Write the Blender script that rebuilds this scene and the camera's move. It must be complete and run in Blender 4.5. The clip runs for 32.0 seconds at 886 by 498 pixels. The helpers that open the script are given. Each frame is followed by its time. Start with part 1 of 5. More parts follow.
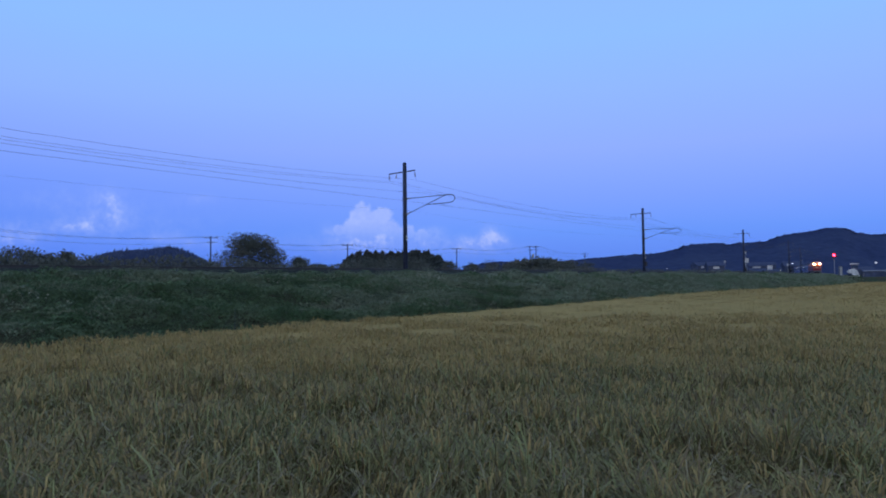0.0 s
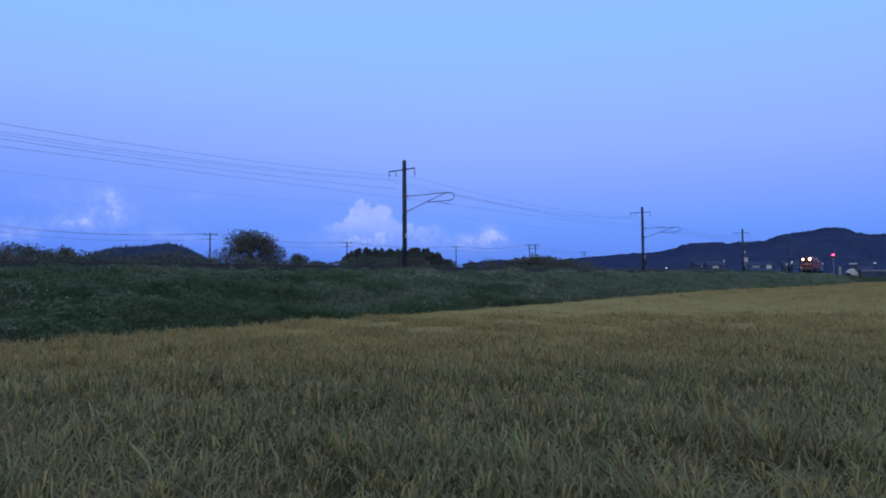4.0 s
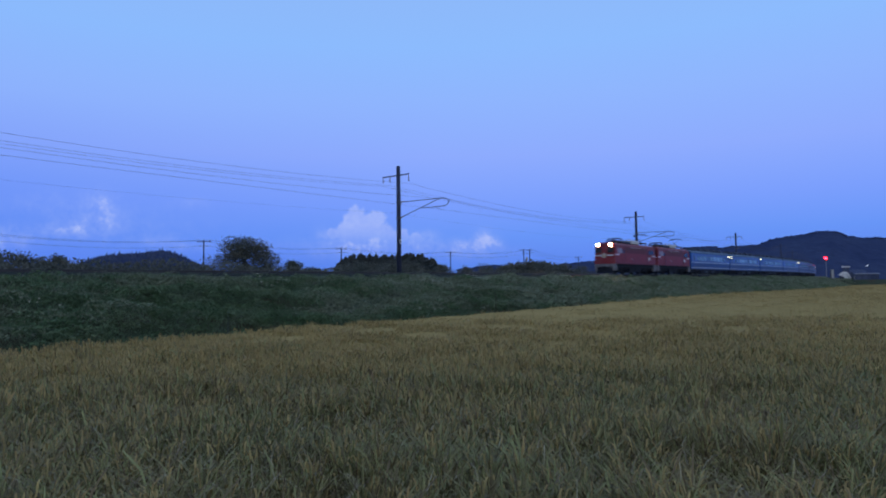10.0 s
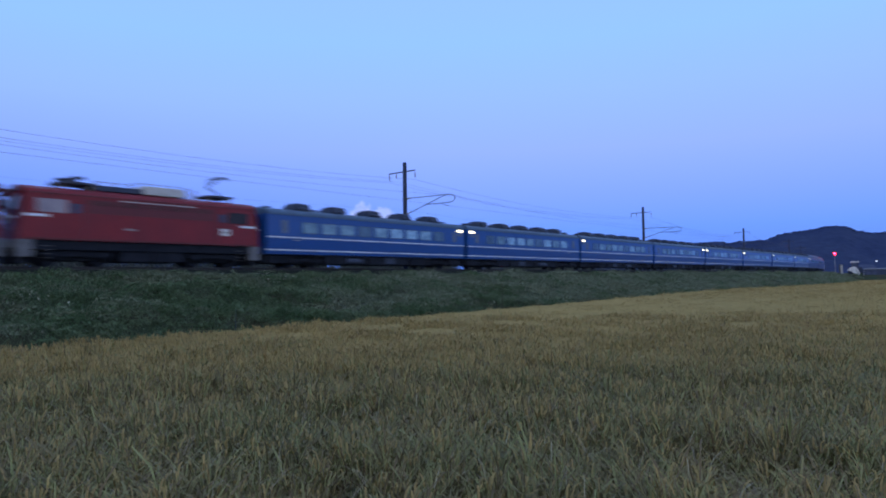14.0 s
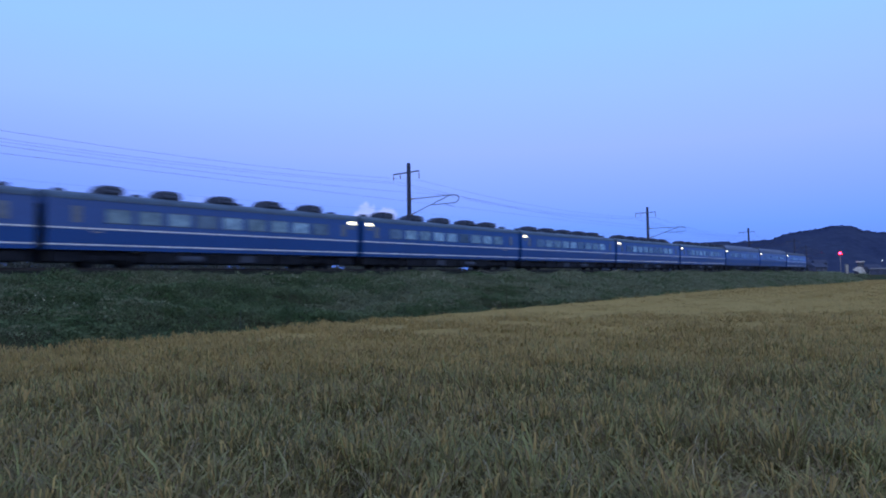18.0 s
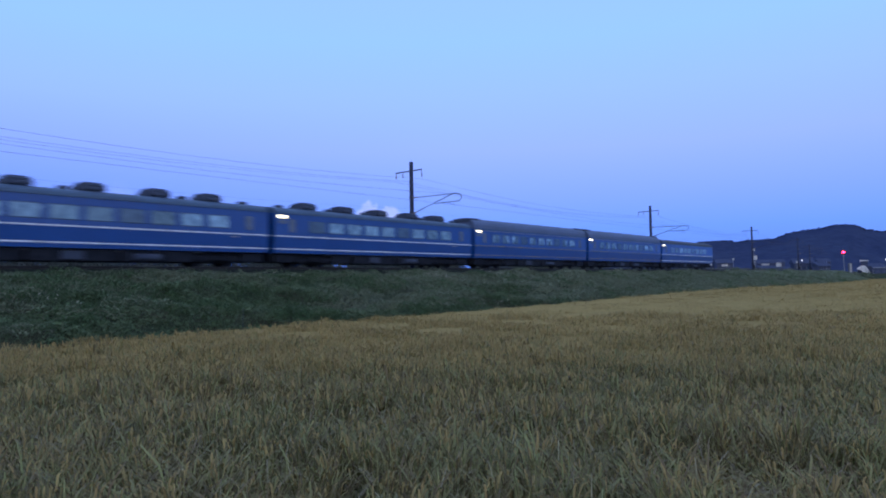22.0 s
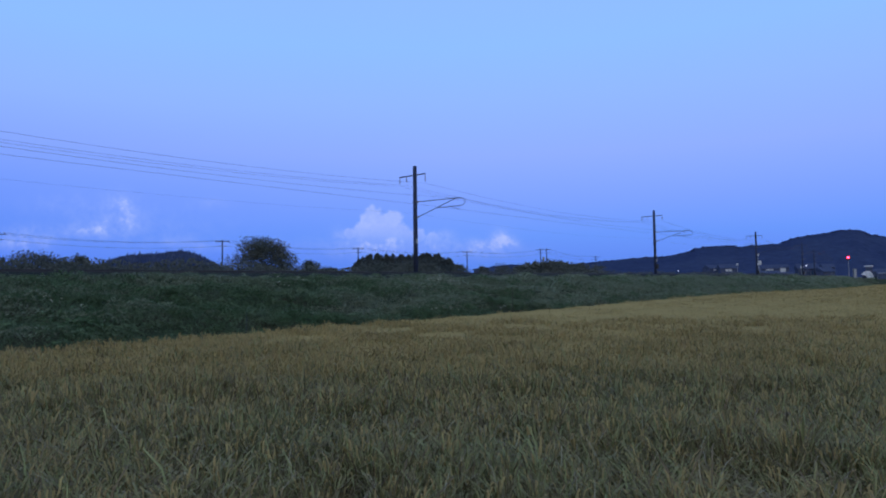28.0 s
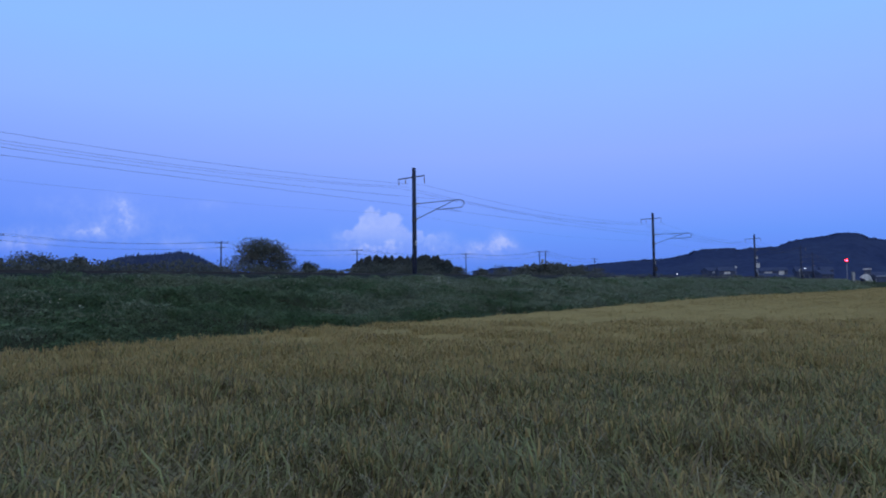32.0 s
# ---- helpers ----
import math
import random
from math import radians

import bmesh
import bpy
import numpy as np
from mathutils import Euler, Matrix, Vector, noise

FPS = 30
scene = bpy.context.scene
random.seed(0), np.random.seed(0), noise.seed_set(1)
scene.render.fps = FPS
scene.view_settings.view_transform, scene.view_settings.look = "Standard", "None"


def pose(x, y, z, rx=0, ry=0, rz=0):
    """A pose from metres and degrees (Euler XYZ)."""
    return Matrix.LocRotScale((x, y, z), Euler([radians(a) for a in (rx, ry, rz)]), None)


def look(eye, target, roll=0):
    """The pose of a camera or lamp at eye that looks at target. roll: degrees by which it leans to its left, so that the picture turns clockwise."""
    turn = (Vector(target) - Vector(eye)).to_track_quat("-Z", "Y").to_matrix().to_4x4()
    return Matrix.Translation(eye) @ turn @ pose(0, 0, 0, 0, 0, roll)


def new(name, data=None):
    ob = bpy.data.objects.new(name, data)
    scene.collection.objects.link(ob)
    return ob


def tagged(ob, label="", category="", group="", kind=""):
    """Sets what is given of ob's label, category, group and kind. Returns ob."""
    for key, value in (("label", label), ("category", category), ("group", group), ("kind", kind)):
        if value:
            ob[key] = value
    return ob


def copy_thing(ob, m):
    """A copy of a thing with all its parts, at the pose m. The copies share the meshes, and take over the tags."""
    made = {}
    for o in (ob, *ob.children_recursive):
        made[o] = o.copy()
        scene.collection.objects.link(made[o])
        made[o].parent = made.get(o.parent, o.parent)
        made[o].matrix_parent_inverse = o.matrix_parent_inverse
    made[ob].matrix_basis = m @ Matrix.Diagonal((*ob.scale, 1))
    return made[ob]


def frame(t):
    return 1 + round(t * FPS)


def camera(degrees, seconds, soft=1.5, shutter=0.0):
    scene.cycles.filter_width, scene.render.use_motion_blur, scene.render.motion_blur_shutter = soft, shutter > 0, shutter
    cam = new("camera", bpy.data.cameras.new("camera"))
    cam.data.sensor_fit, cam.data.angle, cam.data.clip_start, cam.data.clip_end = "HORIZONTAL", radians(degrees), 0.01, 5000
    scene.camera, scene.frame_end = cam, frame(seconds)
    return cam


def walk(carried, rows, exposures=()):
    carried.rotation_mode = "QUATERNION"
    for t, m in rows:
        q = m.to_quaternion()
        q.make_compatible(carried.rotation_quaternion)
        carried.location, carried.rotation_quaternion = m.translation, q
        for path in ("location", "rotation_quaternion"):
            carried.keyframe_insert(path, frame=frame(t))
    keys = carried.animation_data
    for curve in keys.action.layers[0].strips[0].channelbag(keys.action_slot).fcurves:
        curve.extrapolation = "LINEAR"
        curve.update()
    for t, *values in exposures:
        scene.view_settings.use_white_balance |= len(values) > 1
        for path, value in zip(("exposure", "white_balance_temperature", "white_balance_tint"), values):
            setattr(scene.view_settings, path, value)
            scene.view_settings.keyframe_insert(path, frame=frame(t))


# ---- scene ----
cam = camera(67.2, 32.0, soft=1.9, shutter=0.9)
EYE = Vector((0.0, 0.0, 2.55))

# seconds, turn to the right, tilt upwards, roll, in degrees
TURNS = [
    (0, -0, 2.77, 0.7), (0.5, -0.089, 2.647, 0.65), (1, -0.155, 2.581, 0.555), (1.5, -0.143, 2.508, 0.559),
    (2, -0.07, 2.481, 0.68), (2.5, -0.02, 2.453, 0.605), (3, 0.029, 2.485, 0.451), (3.5, 0.042, 2.576, 0.402),
    (5.5, 0.115, 2.598, 0.588), (6, 0.113, 2.587, 0.614), (6.5, 0.071, 2.614, 0.668), (7, 0.129, 2.714, 0.684),
    (7.5, 0.194, 2.836, 0.832), (8, 0.31, 2.904, 0.824), (8.5, 0.385, 2.923, 0.911), (9, 0.405, 2.949, 0.844),
    (9.5, 0.537, 3.036, 0.661), (10, 0.538, 3.06, 0.778), (10.5, 0.602, 2.989, 0.778), (11, 0.668, 2.824, 0.891),
    (11.5, 0.46, 2.683, 0.875), (12, 0.145, 2.685, 0.868), (12.5, 0.006, 2.705, 0.91), (13, -0.047, 2.741, 0.851),
    (13.5, 0.005, 2.737, 0.774), (14, -0.032, 2.75, 0.926), (14.5, 0.009, 2.727, 0.792), (16.5, -0.272, 2.748, 0.812),
    (17, -0.34, 2.774, 0.955), (17.5, -0.386, 2.777, 0.952), (18, -0.385, 2.797, 1.015), (18.5, -0.489, 2.826, 0.956),
    (19, -0.604, 2.847, 0.977), (19.5, -0.706, 2.831, 1.078), (20, -0.731, 2.721, 1.044), (20.5, -0.747, 2.636, 0.938),
    (21, -0.712, 2.606, 1.002), (21.5, -0.631, 2.698, 0.87), (22, -0.607, 2.683, 0.969), (22.5, -0.593, 2.641, 0.987),
    (23, -0.637, 2.674, 1.016), (23.5, -0.559, 2.702, 0.912), (24, -0.619, 2.791, 0.89), (24.5, -0.608, 2.926, 0.859),
    (25, -0.642, 3.008, 0.988), (25.5, -0.675, 3.034, 0.935), (27.5, -0.922, 3.046, 1.018), (28, -0.89, 3.055, 0.803),
    (28.5, -0.949, 3.006, 0.889), (29, -1.031, 2.915, 0.83), (29.5, -0.99, 2.836, 0.84), (30, -0.941, 2.76, 0.791),
    (30.5, -0.935, 2.769, 0.772), (31, -0.866, 2.843, 0.72), (31.5, -0.82, 3.005, 0.882), (32, -0.793, 3.219, 0.66),
]


def eye_pose(yaw, tilt, roll):
    return (Matrix.Translation(EYE) @ Matrix.Rotation(radians(-yaw), 4, "Z") @ Matrix.Rotation(radians(tilt), 4, "X")
            @ Matrix.Rotation(radians(roll), 4, "Y") @ Matrix.Rotation(radians(90), 4, "X"))


walk(cam, [(t, eye_pose(a, b, c)) for t, a, b, c in TURNS], exposures=[
    (0, 0.01, 6500, 10), (3, 0.02, 6500, 10), (6, 0.05, 6500, 10), (9, -0.02, 6500, 10), (11, -0.08, 6500, 10), (12, -0.04, 6500, 11), (13, 0.08, 6450, 12), (14, 0.20, 6400, 14),
    (17, 0.22, 6380, 16), (20, 0.27, 6380, 16), (25, 0.27, 6380, 16), (26.5, 0.18, 6420, 14), (28, 0.02, 6500, 10), (32, 0.0, 6500, 10)])

# ---- world and light: clear sky after sunset, the glow behind the viewer ----
world = bpy.data.worlds.new("dusk_sky")
scene.world = world
world.use_nodes = True
wt = world.node_tree
wt.nodes.clear()


def wn(kind, **props):
    n = wt.nodes.new(kind)
    for k, v in props.items():
        if k == "operation":
            n.operation = v
        elif k == "blend_type":
            n.blend_type = v
        elif k == "data_type":
            n.data_type = v
    return n


def wmath(op, a, b=None, c=None, clamp=False):
    n = wn("ShaderNodeMath", operation=op)
    n.use_clamp = clamp
    for i, v in enumerate((a, b, c)):
        if v is None:
            continue
        if isinstance(v, (int, float)):
            n.inputs[i].default_value = v
        else:
            wt.links.new(v, n.inputs[i])
    return n.outputs[0]


def wmix(fac, a, b):
    n = wn("ShaderNodeMix", data_type="RGBA")
    for sock, v in ((n.inputs[0], fac), (n.inputs[6], a), (n.inputs[7], b)):
        if isinstance(v, (int, float)):
            sock.default_value = v
        elif isinstance(v, tuple):
            sock.default_value = (*v, 1)
        else:
            wt.links.new(v, sock)
    return n.outputs[2]


def wramp(fac, stops):
    n = wn("ShaderNodeValToRGB")
    wt.links.new(fac, n.inputs[0])
    els = n.color_ramp.elements
    while len(els) < len(stops):
        els.new(0.5)
    for e, (p, c) in zip(els, stops):
        e.position, e.color = p, (*c, 1)
    return n.outputs[0]


coord = wn("ShaderNodeTexCoord").outputs["Generated"]
sep = wn("ShaderNodeSeparateXYZ")
wt.links.new(coord, sep.inputs[0])
vx, vy, vz = sep.outputs
# east side, in front of the viewer
east = wramp(wmath("MAXIMUM", vz, 0.0), [
    (0.0, (0.075, 0.22, 0.80)), (0.05, (0.085, 0.262, 0.93)), (0.07, (0.092, 0.282, 0.96)), (0.12, (0.158, 0.318, 1.0)), (0.19, (0.240, 0.385, 1.0)),
    (0.27, (0.255, 0.447, 1.0)), (0.34, (0.25, 0.488, 1.0)), (0.6, (0.28, 0.45, 0.86)), (1.0, (0.28, 0.38, 0.66))])
# west side, the glow left by the sun
west = wramp(wmath("MAXIMUM", vz, 0.0), [
    (0.0, (0.72, 0.84, 1.02)), (0.15, (0.65, 0.80, 1.06)), (0.45, (0.47, 0.62, 0.92)), (1.0, (0.28, 0.38, 0.66))])
side = wmath("MULTIPLY_ADD", vy, -1.1, 0.25, clamp=True)
# the sky deepens towards the north, low down
deep = wmath("MULTIPLY", wmath("MULTIPLY", vx, -1.3, clamp=True), wmath("MULTIPLY_ADD", vz, -4.0, 1.0, clamp=True))
east = wmix(wmath("MULTIPLY", deep, 0.92), east, (0.065, 0.205, 0.90))
sky = wmix(side, east, west)

# clouds over the eastern horizon, in slopes to the side and upwards
su = wmath("DIVIDE", vx, wmath("MAXIMUM", vy, 0.05))
sv = wmath("DIVIDE", vz, wmath("MAXIMUM", vy, 0.05))
flat = wn("ShaderNodeCombineXYZ")
wt.links.new(su, flat.inputs[0])
wt.links.new(sv, flat.inputs[1])


def fbm(scale, detail):
    n = wn("ShaderNodeTexNoise")
    n.inputs["Scale"].default_value, n.inputs["Detail"].default_value = scale, detail
    wt.links.new(flat.outputs[0], n.inputs["Vector"])
    return n.outputs[0]


billow = wmath("ADD", wmath("MULTIPLY", fbm(48.0, 6.0), 0.65), wmath("MULTIPLY", fbm(150.0, 4.0), 0.35))


def cloud(cu, cv, ru, rv, amount):
    """The density of one cloud: centre, half width, half height, thickness."""
    a = wmath("DIVIDE", wmath("SUBTRACT", su, cu), ru)
    b = wmath("DIVIDE", wmath("SUBTRACT", sv, cv), rv)
    d = wmath("ADD", wmath("MULTIPLY", a, a), wmath("MULTIPLY", b, b))
    return wmath("MULTIPLY", wmath("POWER", 2.718, wmath("MULTIPLY", d, -1.0)), amount)


banks = None
for spec in ((-0.1662, 0.0768, 0.0119, 0.0068, 0.5), (-0.1093, 0.0676, 0.0636, 0.0187, 0.62), (-0.1221, 0.0558, 0.0806, 0.0127, 0.4),
             (-0.0133, 0.0749, 0.0153, 0.0068, 0.45), (-0.0202, 0.0631, 0.0356, 0.0110, 0.42), (0.0699, 0.0688, 0.0161, 0.0110, 1),
             (0.0859, 0.0609, 0.0119, 0.0076, 0.7), (0.0460, 0.0589, 0.0271, 0.0093, 0.65), (0.0475, 0.0487, 0.0594, 0.0102, 0.42),
             (-0.5050, 0.1360, 0.0190, 0.0150, 0.38), (-0.5020, 0.1230, 0.0160, 0.0120, 0.36), (-0.4936, 0.1060, 0.0300, 0.0200, 0.40),
             (-0.5290, 0.0950, 0.0440, 0.0150, 0.40), (-0.5640, 0.0868, 0.0407, 0.0102, 0.45), (-0.3687, 0.1288, 0.0271, 0.0076, 0.28),
             (-0.6489, 0.0827, 0.0390, 0.0153, 0.5), (-0.6572, 0.0700, 0.0509, 0.0102, 0.36), (-0.4109, 0.0713, 0.0356, 0.0085, 0.36),
             (-0.3683, 0.0622, 0.0339, 0.0068, 0.3), (-0.5731, 0.1287, 0.0763, 0.0187, 0.24), (-0.4620, 0.0889, 0.1272, 0.0339, 0.18),
             (-0.2664, 0.0610, 0.0509, 0.0119, 0.22)):
    one = cloud(*spec)
    banks = one if banks is None else wmath("ADD", banks, one)
# the tall heap over the line: lobes with crisp tops, soft below
heap = None
for cu, cv, r in ((-0.1235, 0.1105, 0.0112), (-0.1215, 0.0990, 0.0185), (-0.0900, 0.0990, 0.0150), (-0.1050, 0.0890, 0.0200), (-0.156, 0.0784, 0.0102), (-0.1373, 0.0798, 0.0161), (-0.1076, 0.0778, 0.0203), (-0.0795, 0.0808, 0.0153), (-0.0541, 0.0729, 0.0136), (-0.0304, 0.0658, 0.0127), (-0.0711, 0.0671, 0.0186), (-0.01, 0.0613, 0.0102), (-0.1221, 0.066, 0.0203)):
    a = wmath("DIVIDE", wmath("SUBTRACT", su, cu), r)
    b = wmath("DIVIDE", wmath("SUBTRACT", sv, cv), r)
    one = wmath("SUBTRACT", 1.0, wmath("SQRT", wmath("ADD", wmath("MULTIPLY", a, a), wmath("MULTIPLY", b, b))))
    heap = one if heap is None else wmath("MAXIMUM", heap, one)
heap = wmath("ADD", heap, wmath("MULTIPLY_ADD", billow, 1.5, -0.75))
heap = wmath("MULTIPLY", wmath("MULTIPLY", wmath("ADD", heap, 0.10), 3.0, clamp=True), wmath("MULTIPLY_ADD", sv, 22.0, -1.0, clamp=True))
banks = wmath("MULTIPLY", banks, wmath("MULTIPLY_ADD", billow, 3.2, -0.72))
thick = wmath("MULTIPLY", wmath("SUBTRACT", banks, 0.34), 1.5, clamp=True)
thin = wmath("MULTIPLY", wmath("MAXIMUM", banks, 0.0), 0.46, clamp=True)
veil = wmath("MINIMUM", wmath("MAXIMUM", wmath("MAXIMUM", thin, wmath("MULTIPLY", thick, 0.74)), wmath("MULTIPLY", heap, 0.63)), 0.78)
sky = wmix(veil, sky, wmix(wmath("MULTIPLY_ADD", billow, 2.4, -0.7, clamp=True), (0.30, 0.42, 0.96), (0.47, 0.58, 1.0)))

nishita = wn("ShaderNodeTexSky")
nishita.sky_type, nishita.sun_disc = "NISHITA", False
nishita.sun_elevation, nishita.sun_rotation = radians(1.0), radians(200)
glow = wn("ShaderNodeMix", data_type="RGBA", blend_type="ADD")
glow.inputs[0].default_value = 0.03
wt.links.new(sky, glow.inputs[6])
wt.links.new(nishita.outputs[0], glow.inputs[7])
back = wn("ShaderNodeBackground")
back.inputs[1].default_value = 1.0
wt.links.new(glow.outputs[2], back.inputs[0])
wt.links.new(back.outputs[0], wn("ShaderNodeOutputWorld").inputs[0])

# the last broad light of the western sky
sun = new("evening_sun", bpy.data.lights.new("evening_sun", "SUN"))
sun.data.energy, sun.data.angle, sun.data.color = 0.10, radians(40), (1.0, 0.96, 0.91)
sun.matrix_world = look((60, -160, 70), (0, 0, 0))


# ---- materials ----
def mat(name, color, rough=0.7, metal=0.0, second=None, scale=6.0, bump=0.0, fine=60.0, per="none", spread=0.25, emit=0.0, coat=0.0, spec=0.5, thin=0.0, turn=0.07):
    """A surface with two scales of variation; per: 'object' or 'island' shifts the shade of each piece, turn its hue; thin: how much light a leaf lets through."""
    m = bpy.data.materials.new(name)
    m.use_nodes = True
    nt = m.node_tree
    b = nt.nodes["Principled BSDF"]
    b.inputs["Roughness"].default_value, b.inputs["Metallic"].default_value = rough, metal
    b.inputs["Coat Weight"].default_value = coat
    b.inputs["Specular IOR Level"].default_value = spec
    tc = nt.nodes.new("ShaderNodeTexCoord").outputs["Object"]
    big = nt.nodes.new("ShaderNodeTexNoise")
    big.inputs["Scale"].default_value, big.inputs["Detail"].default_value = scale, 4.0
    small = nt.nodes.new("ShaderNodeTexNoise")
    small.inputs["Scale"].default_value, small.inputs["Detail"].default_value = fine, 3.0
    nt.links.new(tc, big.inputs["Vector"])
    nt.links.new(tc, small.inputs["Vector"])
    mix = nt.nodes.new("ShaderNodeMix")
    mix.data_type = "RGBA"
    dark = second or tuple(c * 0.62 for c in color)
    mix.inputs[6].default_value, mix.inputs[7].default_value = (*color, 1), (*dark, 1)
    ramp = nt.nodes.new("ShaderNodeMapRange")
    ramp.inputs[1].default_value, ramp.inputs[2].default_value = 0.35, 0.68
    nt.links.new(big.outputs[0], ramp.inputs[0])
    nt.links.new(ramp.outputs[0], mix.inputs[0])
    hsv = nt.nodes.new("ShaderNodeHueSaturation")
    nt.links.new(mix.outputs[2], hsv.inputs["Color"])
    val = nt.nodes.new("ShaderNodeMapRange")
    val.inputs[1].default_value, val.inputs[2].default_value = 0.3, 0.7
    val.inputs[3].default_value, val.inputs[4].default_value = 0.86, 1.12
    nt.links.new(small.outputs[0], val.inputs[0])
    last = val.outputs[0]
    if per != "none":
        info = nt.nodes.new("ShaderNodeObjectInfo").outputs["Random"] if per == "object" else nt.nodes.new("ShaderNodeNewGeometry").outputs["Random Per Island"]
        shift = nt.nodes.new("ShaderNodeMapRange")
        shift.inputs[3].default_value, shift.inputs[4].default_value = 1 - spread, 1 + spread
        nt.links.new(info, shift.inputs[0])
        mul = nt.nodes.new("ShaderNodeMath")
        mul.operation = "MULTIPLY"
        nt.links.new(last, mul.inputs[0])
        nt.links.new(shift.outputs[0], mul.inputs[1])
        last = mul.outputs[0]
        hue = nt.nodes.new("ShaderNodeMapRange")
        hue.inputs[3].default_value, hue.inputs[4].default_value = 0.5 - spread * turn, 0.5 + spread * turn
        nt.links.new(info, hue.inputs[0])
        nt.links.new(hue.outputs[0], hsv.inputs["Hue"])
    nt.links.new(last, hsv.inputs["Value"])
    nt.links.new(hsv.outputs[0], b.inputs["Base Color"])
    if bump:
        bp = nt.nodes.new("ShaderNodeBump")
        bp.inputs["Strength"].default_value, bp.inputs["Distance"].default_value = bump, 0.02
        nt.links.new(small.outputs[0], bp.inputs["Height"])
        nt.links.new(bp.outputs[0], b.inputs["Normal"])
    if thin:
        through_leaf = nt.nodes.new("ShaderNodeBsdfTranslucent")
        nt.links.new(hsv.outputs[0], through_leaf.inputs["Color"])
        blend = nt.nodes.new("ShaderNodeMixShader")
        blend.inputs[0].default_value = thin
        nt.links.new(b.outputs[0], blend.inputs[1])
        nt.links.new(through_leaf.outputs[0], blend.inputs[2])
        nt.links.new(blend.outputs[0], nt.nodes["Material Output"].inputs["Surface"])
    if emit:
        b.inputs["Emission Color"].default_value, b.inputs["Emission Strength"].default_value = (*color, 1), emit
    return m


SOIL = mat("ground_soil_and_weeds", (0.040, 0.062, 0.034), 0.95, second=(0.060, 0.056, 0.036), scale=0.4, fine=9, bump=0.8, spec=0.1)
RICE_LEAF = mat("rice_leaf", (0.214, 0.204, 0.088), 0.65, second=(0.264, 0.216, 0.096), scale=0.5, fine=3.0, per="island", spread=0.3, spec=0.12, thin=0.18, turn=0.15)
RICE_EAR = mat("rice_ear", (0.45, 0.328, 0.132), 0.8, second=(0.41, 0.304, 0.126), scale=0.25, fine=4.0, per="island", spread=0.1, spec=0.1, thin=0.35)
RICE_CANOPY = mat("rice_canopy", (0.372, 0.272, 0.104), 0.95, second=(0.335, 0.250, 0.100), scale=0.12, fine=2.2, bump=1.0, spec=0.0)
WEED = mat("weed_leaf", (0.088, 0.150, 0.070), 0.7, second=(0.146, 0.196, 0.110), scale=0.5, fine=1.2, per="island", spread=0.24, spec=0.1, thin=0.2)
WEED_MID = mat("broad_weed_leaf", (0.172, 0.215, 0.136), 0.7, second=(0.220, 0.250, 0.165), scale=0.6, fine=1.5, per="island", spread=0.24, spec=0.1, thin=0.2)
WEED_PALE = mat("pale_grass", (0.275, 0.305, 0.205), 0.7, second=(0.185, 0.232, 0.145), scale=0.3, fine=1.2, per="island", spread=0.22, spec=0.1, thin=0.25)
CEDAR = mat("cedar_needles", (0.084, 0.104, 0.104), 0.8, second=(0.112, 0.112, 0.096), scale=0.25, fine=2.0, per="island", spread=0.2, spec=0.05, thin=0.3)
BUSH = mat("shrub_leaf", (0.108, 0.124, 0.106), 0.7, second=(0.136, 0.132, 0.108), scale=0.5, fine=3.0, per="island", spread=0.2, spec=0.1, thin=0.3)
RICE_STRAW = mat("broken_rice_straw", (0.36, 0.31, 0.20), 0.75, second=(0.28, 0.245, 0.17), scale=0.8, fine=5.0, per="island", spread=0.3, spec=0.2, thin=0.15)
FLOWER = mat("white_flower_head", (0.62, 0.62, 0.48), 0.8, per="island", spread=0.15)
BARK = mat("bark", (0.09, 0.07, 0.055), 0.95, scale=4, fine=30, bump=0.8)
# the blue of distant haze is mixed into these three base colours
FOREST = mat("hazed_forest", (0.038, 0.053, 0.110), 0.95, second=(0.046, 0.063, 0.120), scale=0.006, fine=0.05, per="island", spread=0.07, spec=0.0, turn=0.0)
HILL_TREES = mat("hazed_conifers", (0.058, 0.078, 0.138), 0.95, second=(0.068, 0.088, 0.148), scale=0.02, fine=0.1, per="island", spread=0.12, spec=0.0, turn=0.0)
HILLS = mat("hazed_hills", (0.036, 0.051, 0.108), 0.95, second=(0.046, 0.063, 0.120), scale=0.012, fine=0.1, spec=0.0)
# dusk blue put into concrete and steel; far masts near the ridge's tone
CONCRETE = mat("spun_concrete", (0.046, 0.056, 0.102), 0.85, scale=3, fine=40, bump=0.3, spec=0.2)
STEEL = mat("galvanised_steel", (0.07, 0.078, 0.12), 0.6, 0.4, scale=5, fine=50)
WIRE = mat("overhead_wire", (0.06, 0.06, 0.065), 0.6, 0.5, scale=2)
PORCELAIN = mat("insulator_porcelain", (0.20, 0.16, 0.14), 0.3)
BALLAST = mat("track_ballast", (0.022, 0.027, 0.022), 0.95, second=(0.015, 0.020, 0.015), scale=9, fine=30, bump=1.0, spec=0.1)
RUST = mat("rail_steel", (0.036, 0.033, 0.034), 0.7, 0.3, scale=3)
SLEEPER = mat("sleeper_concrete", (0.05, 0.05, 0.046), 0.9)
RED = mat("loco_red_paint", (0.205, 0.019, 0.028), 0.45, second=(0.160, 0.018, 0.028), scale=0.9, fine=14, spec=0.3)
RED_DARK = mat("loco_louvre_red", (0.10, 0.014, 0.018), 0.5, scale=3)
RED_GRILLE = mat("loco_grille_red", (0.125, 0.016, 0.026), 0.6, second=(0.10, 0.014, 0.022), scale=2.0, fine=40)
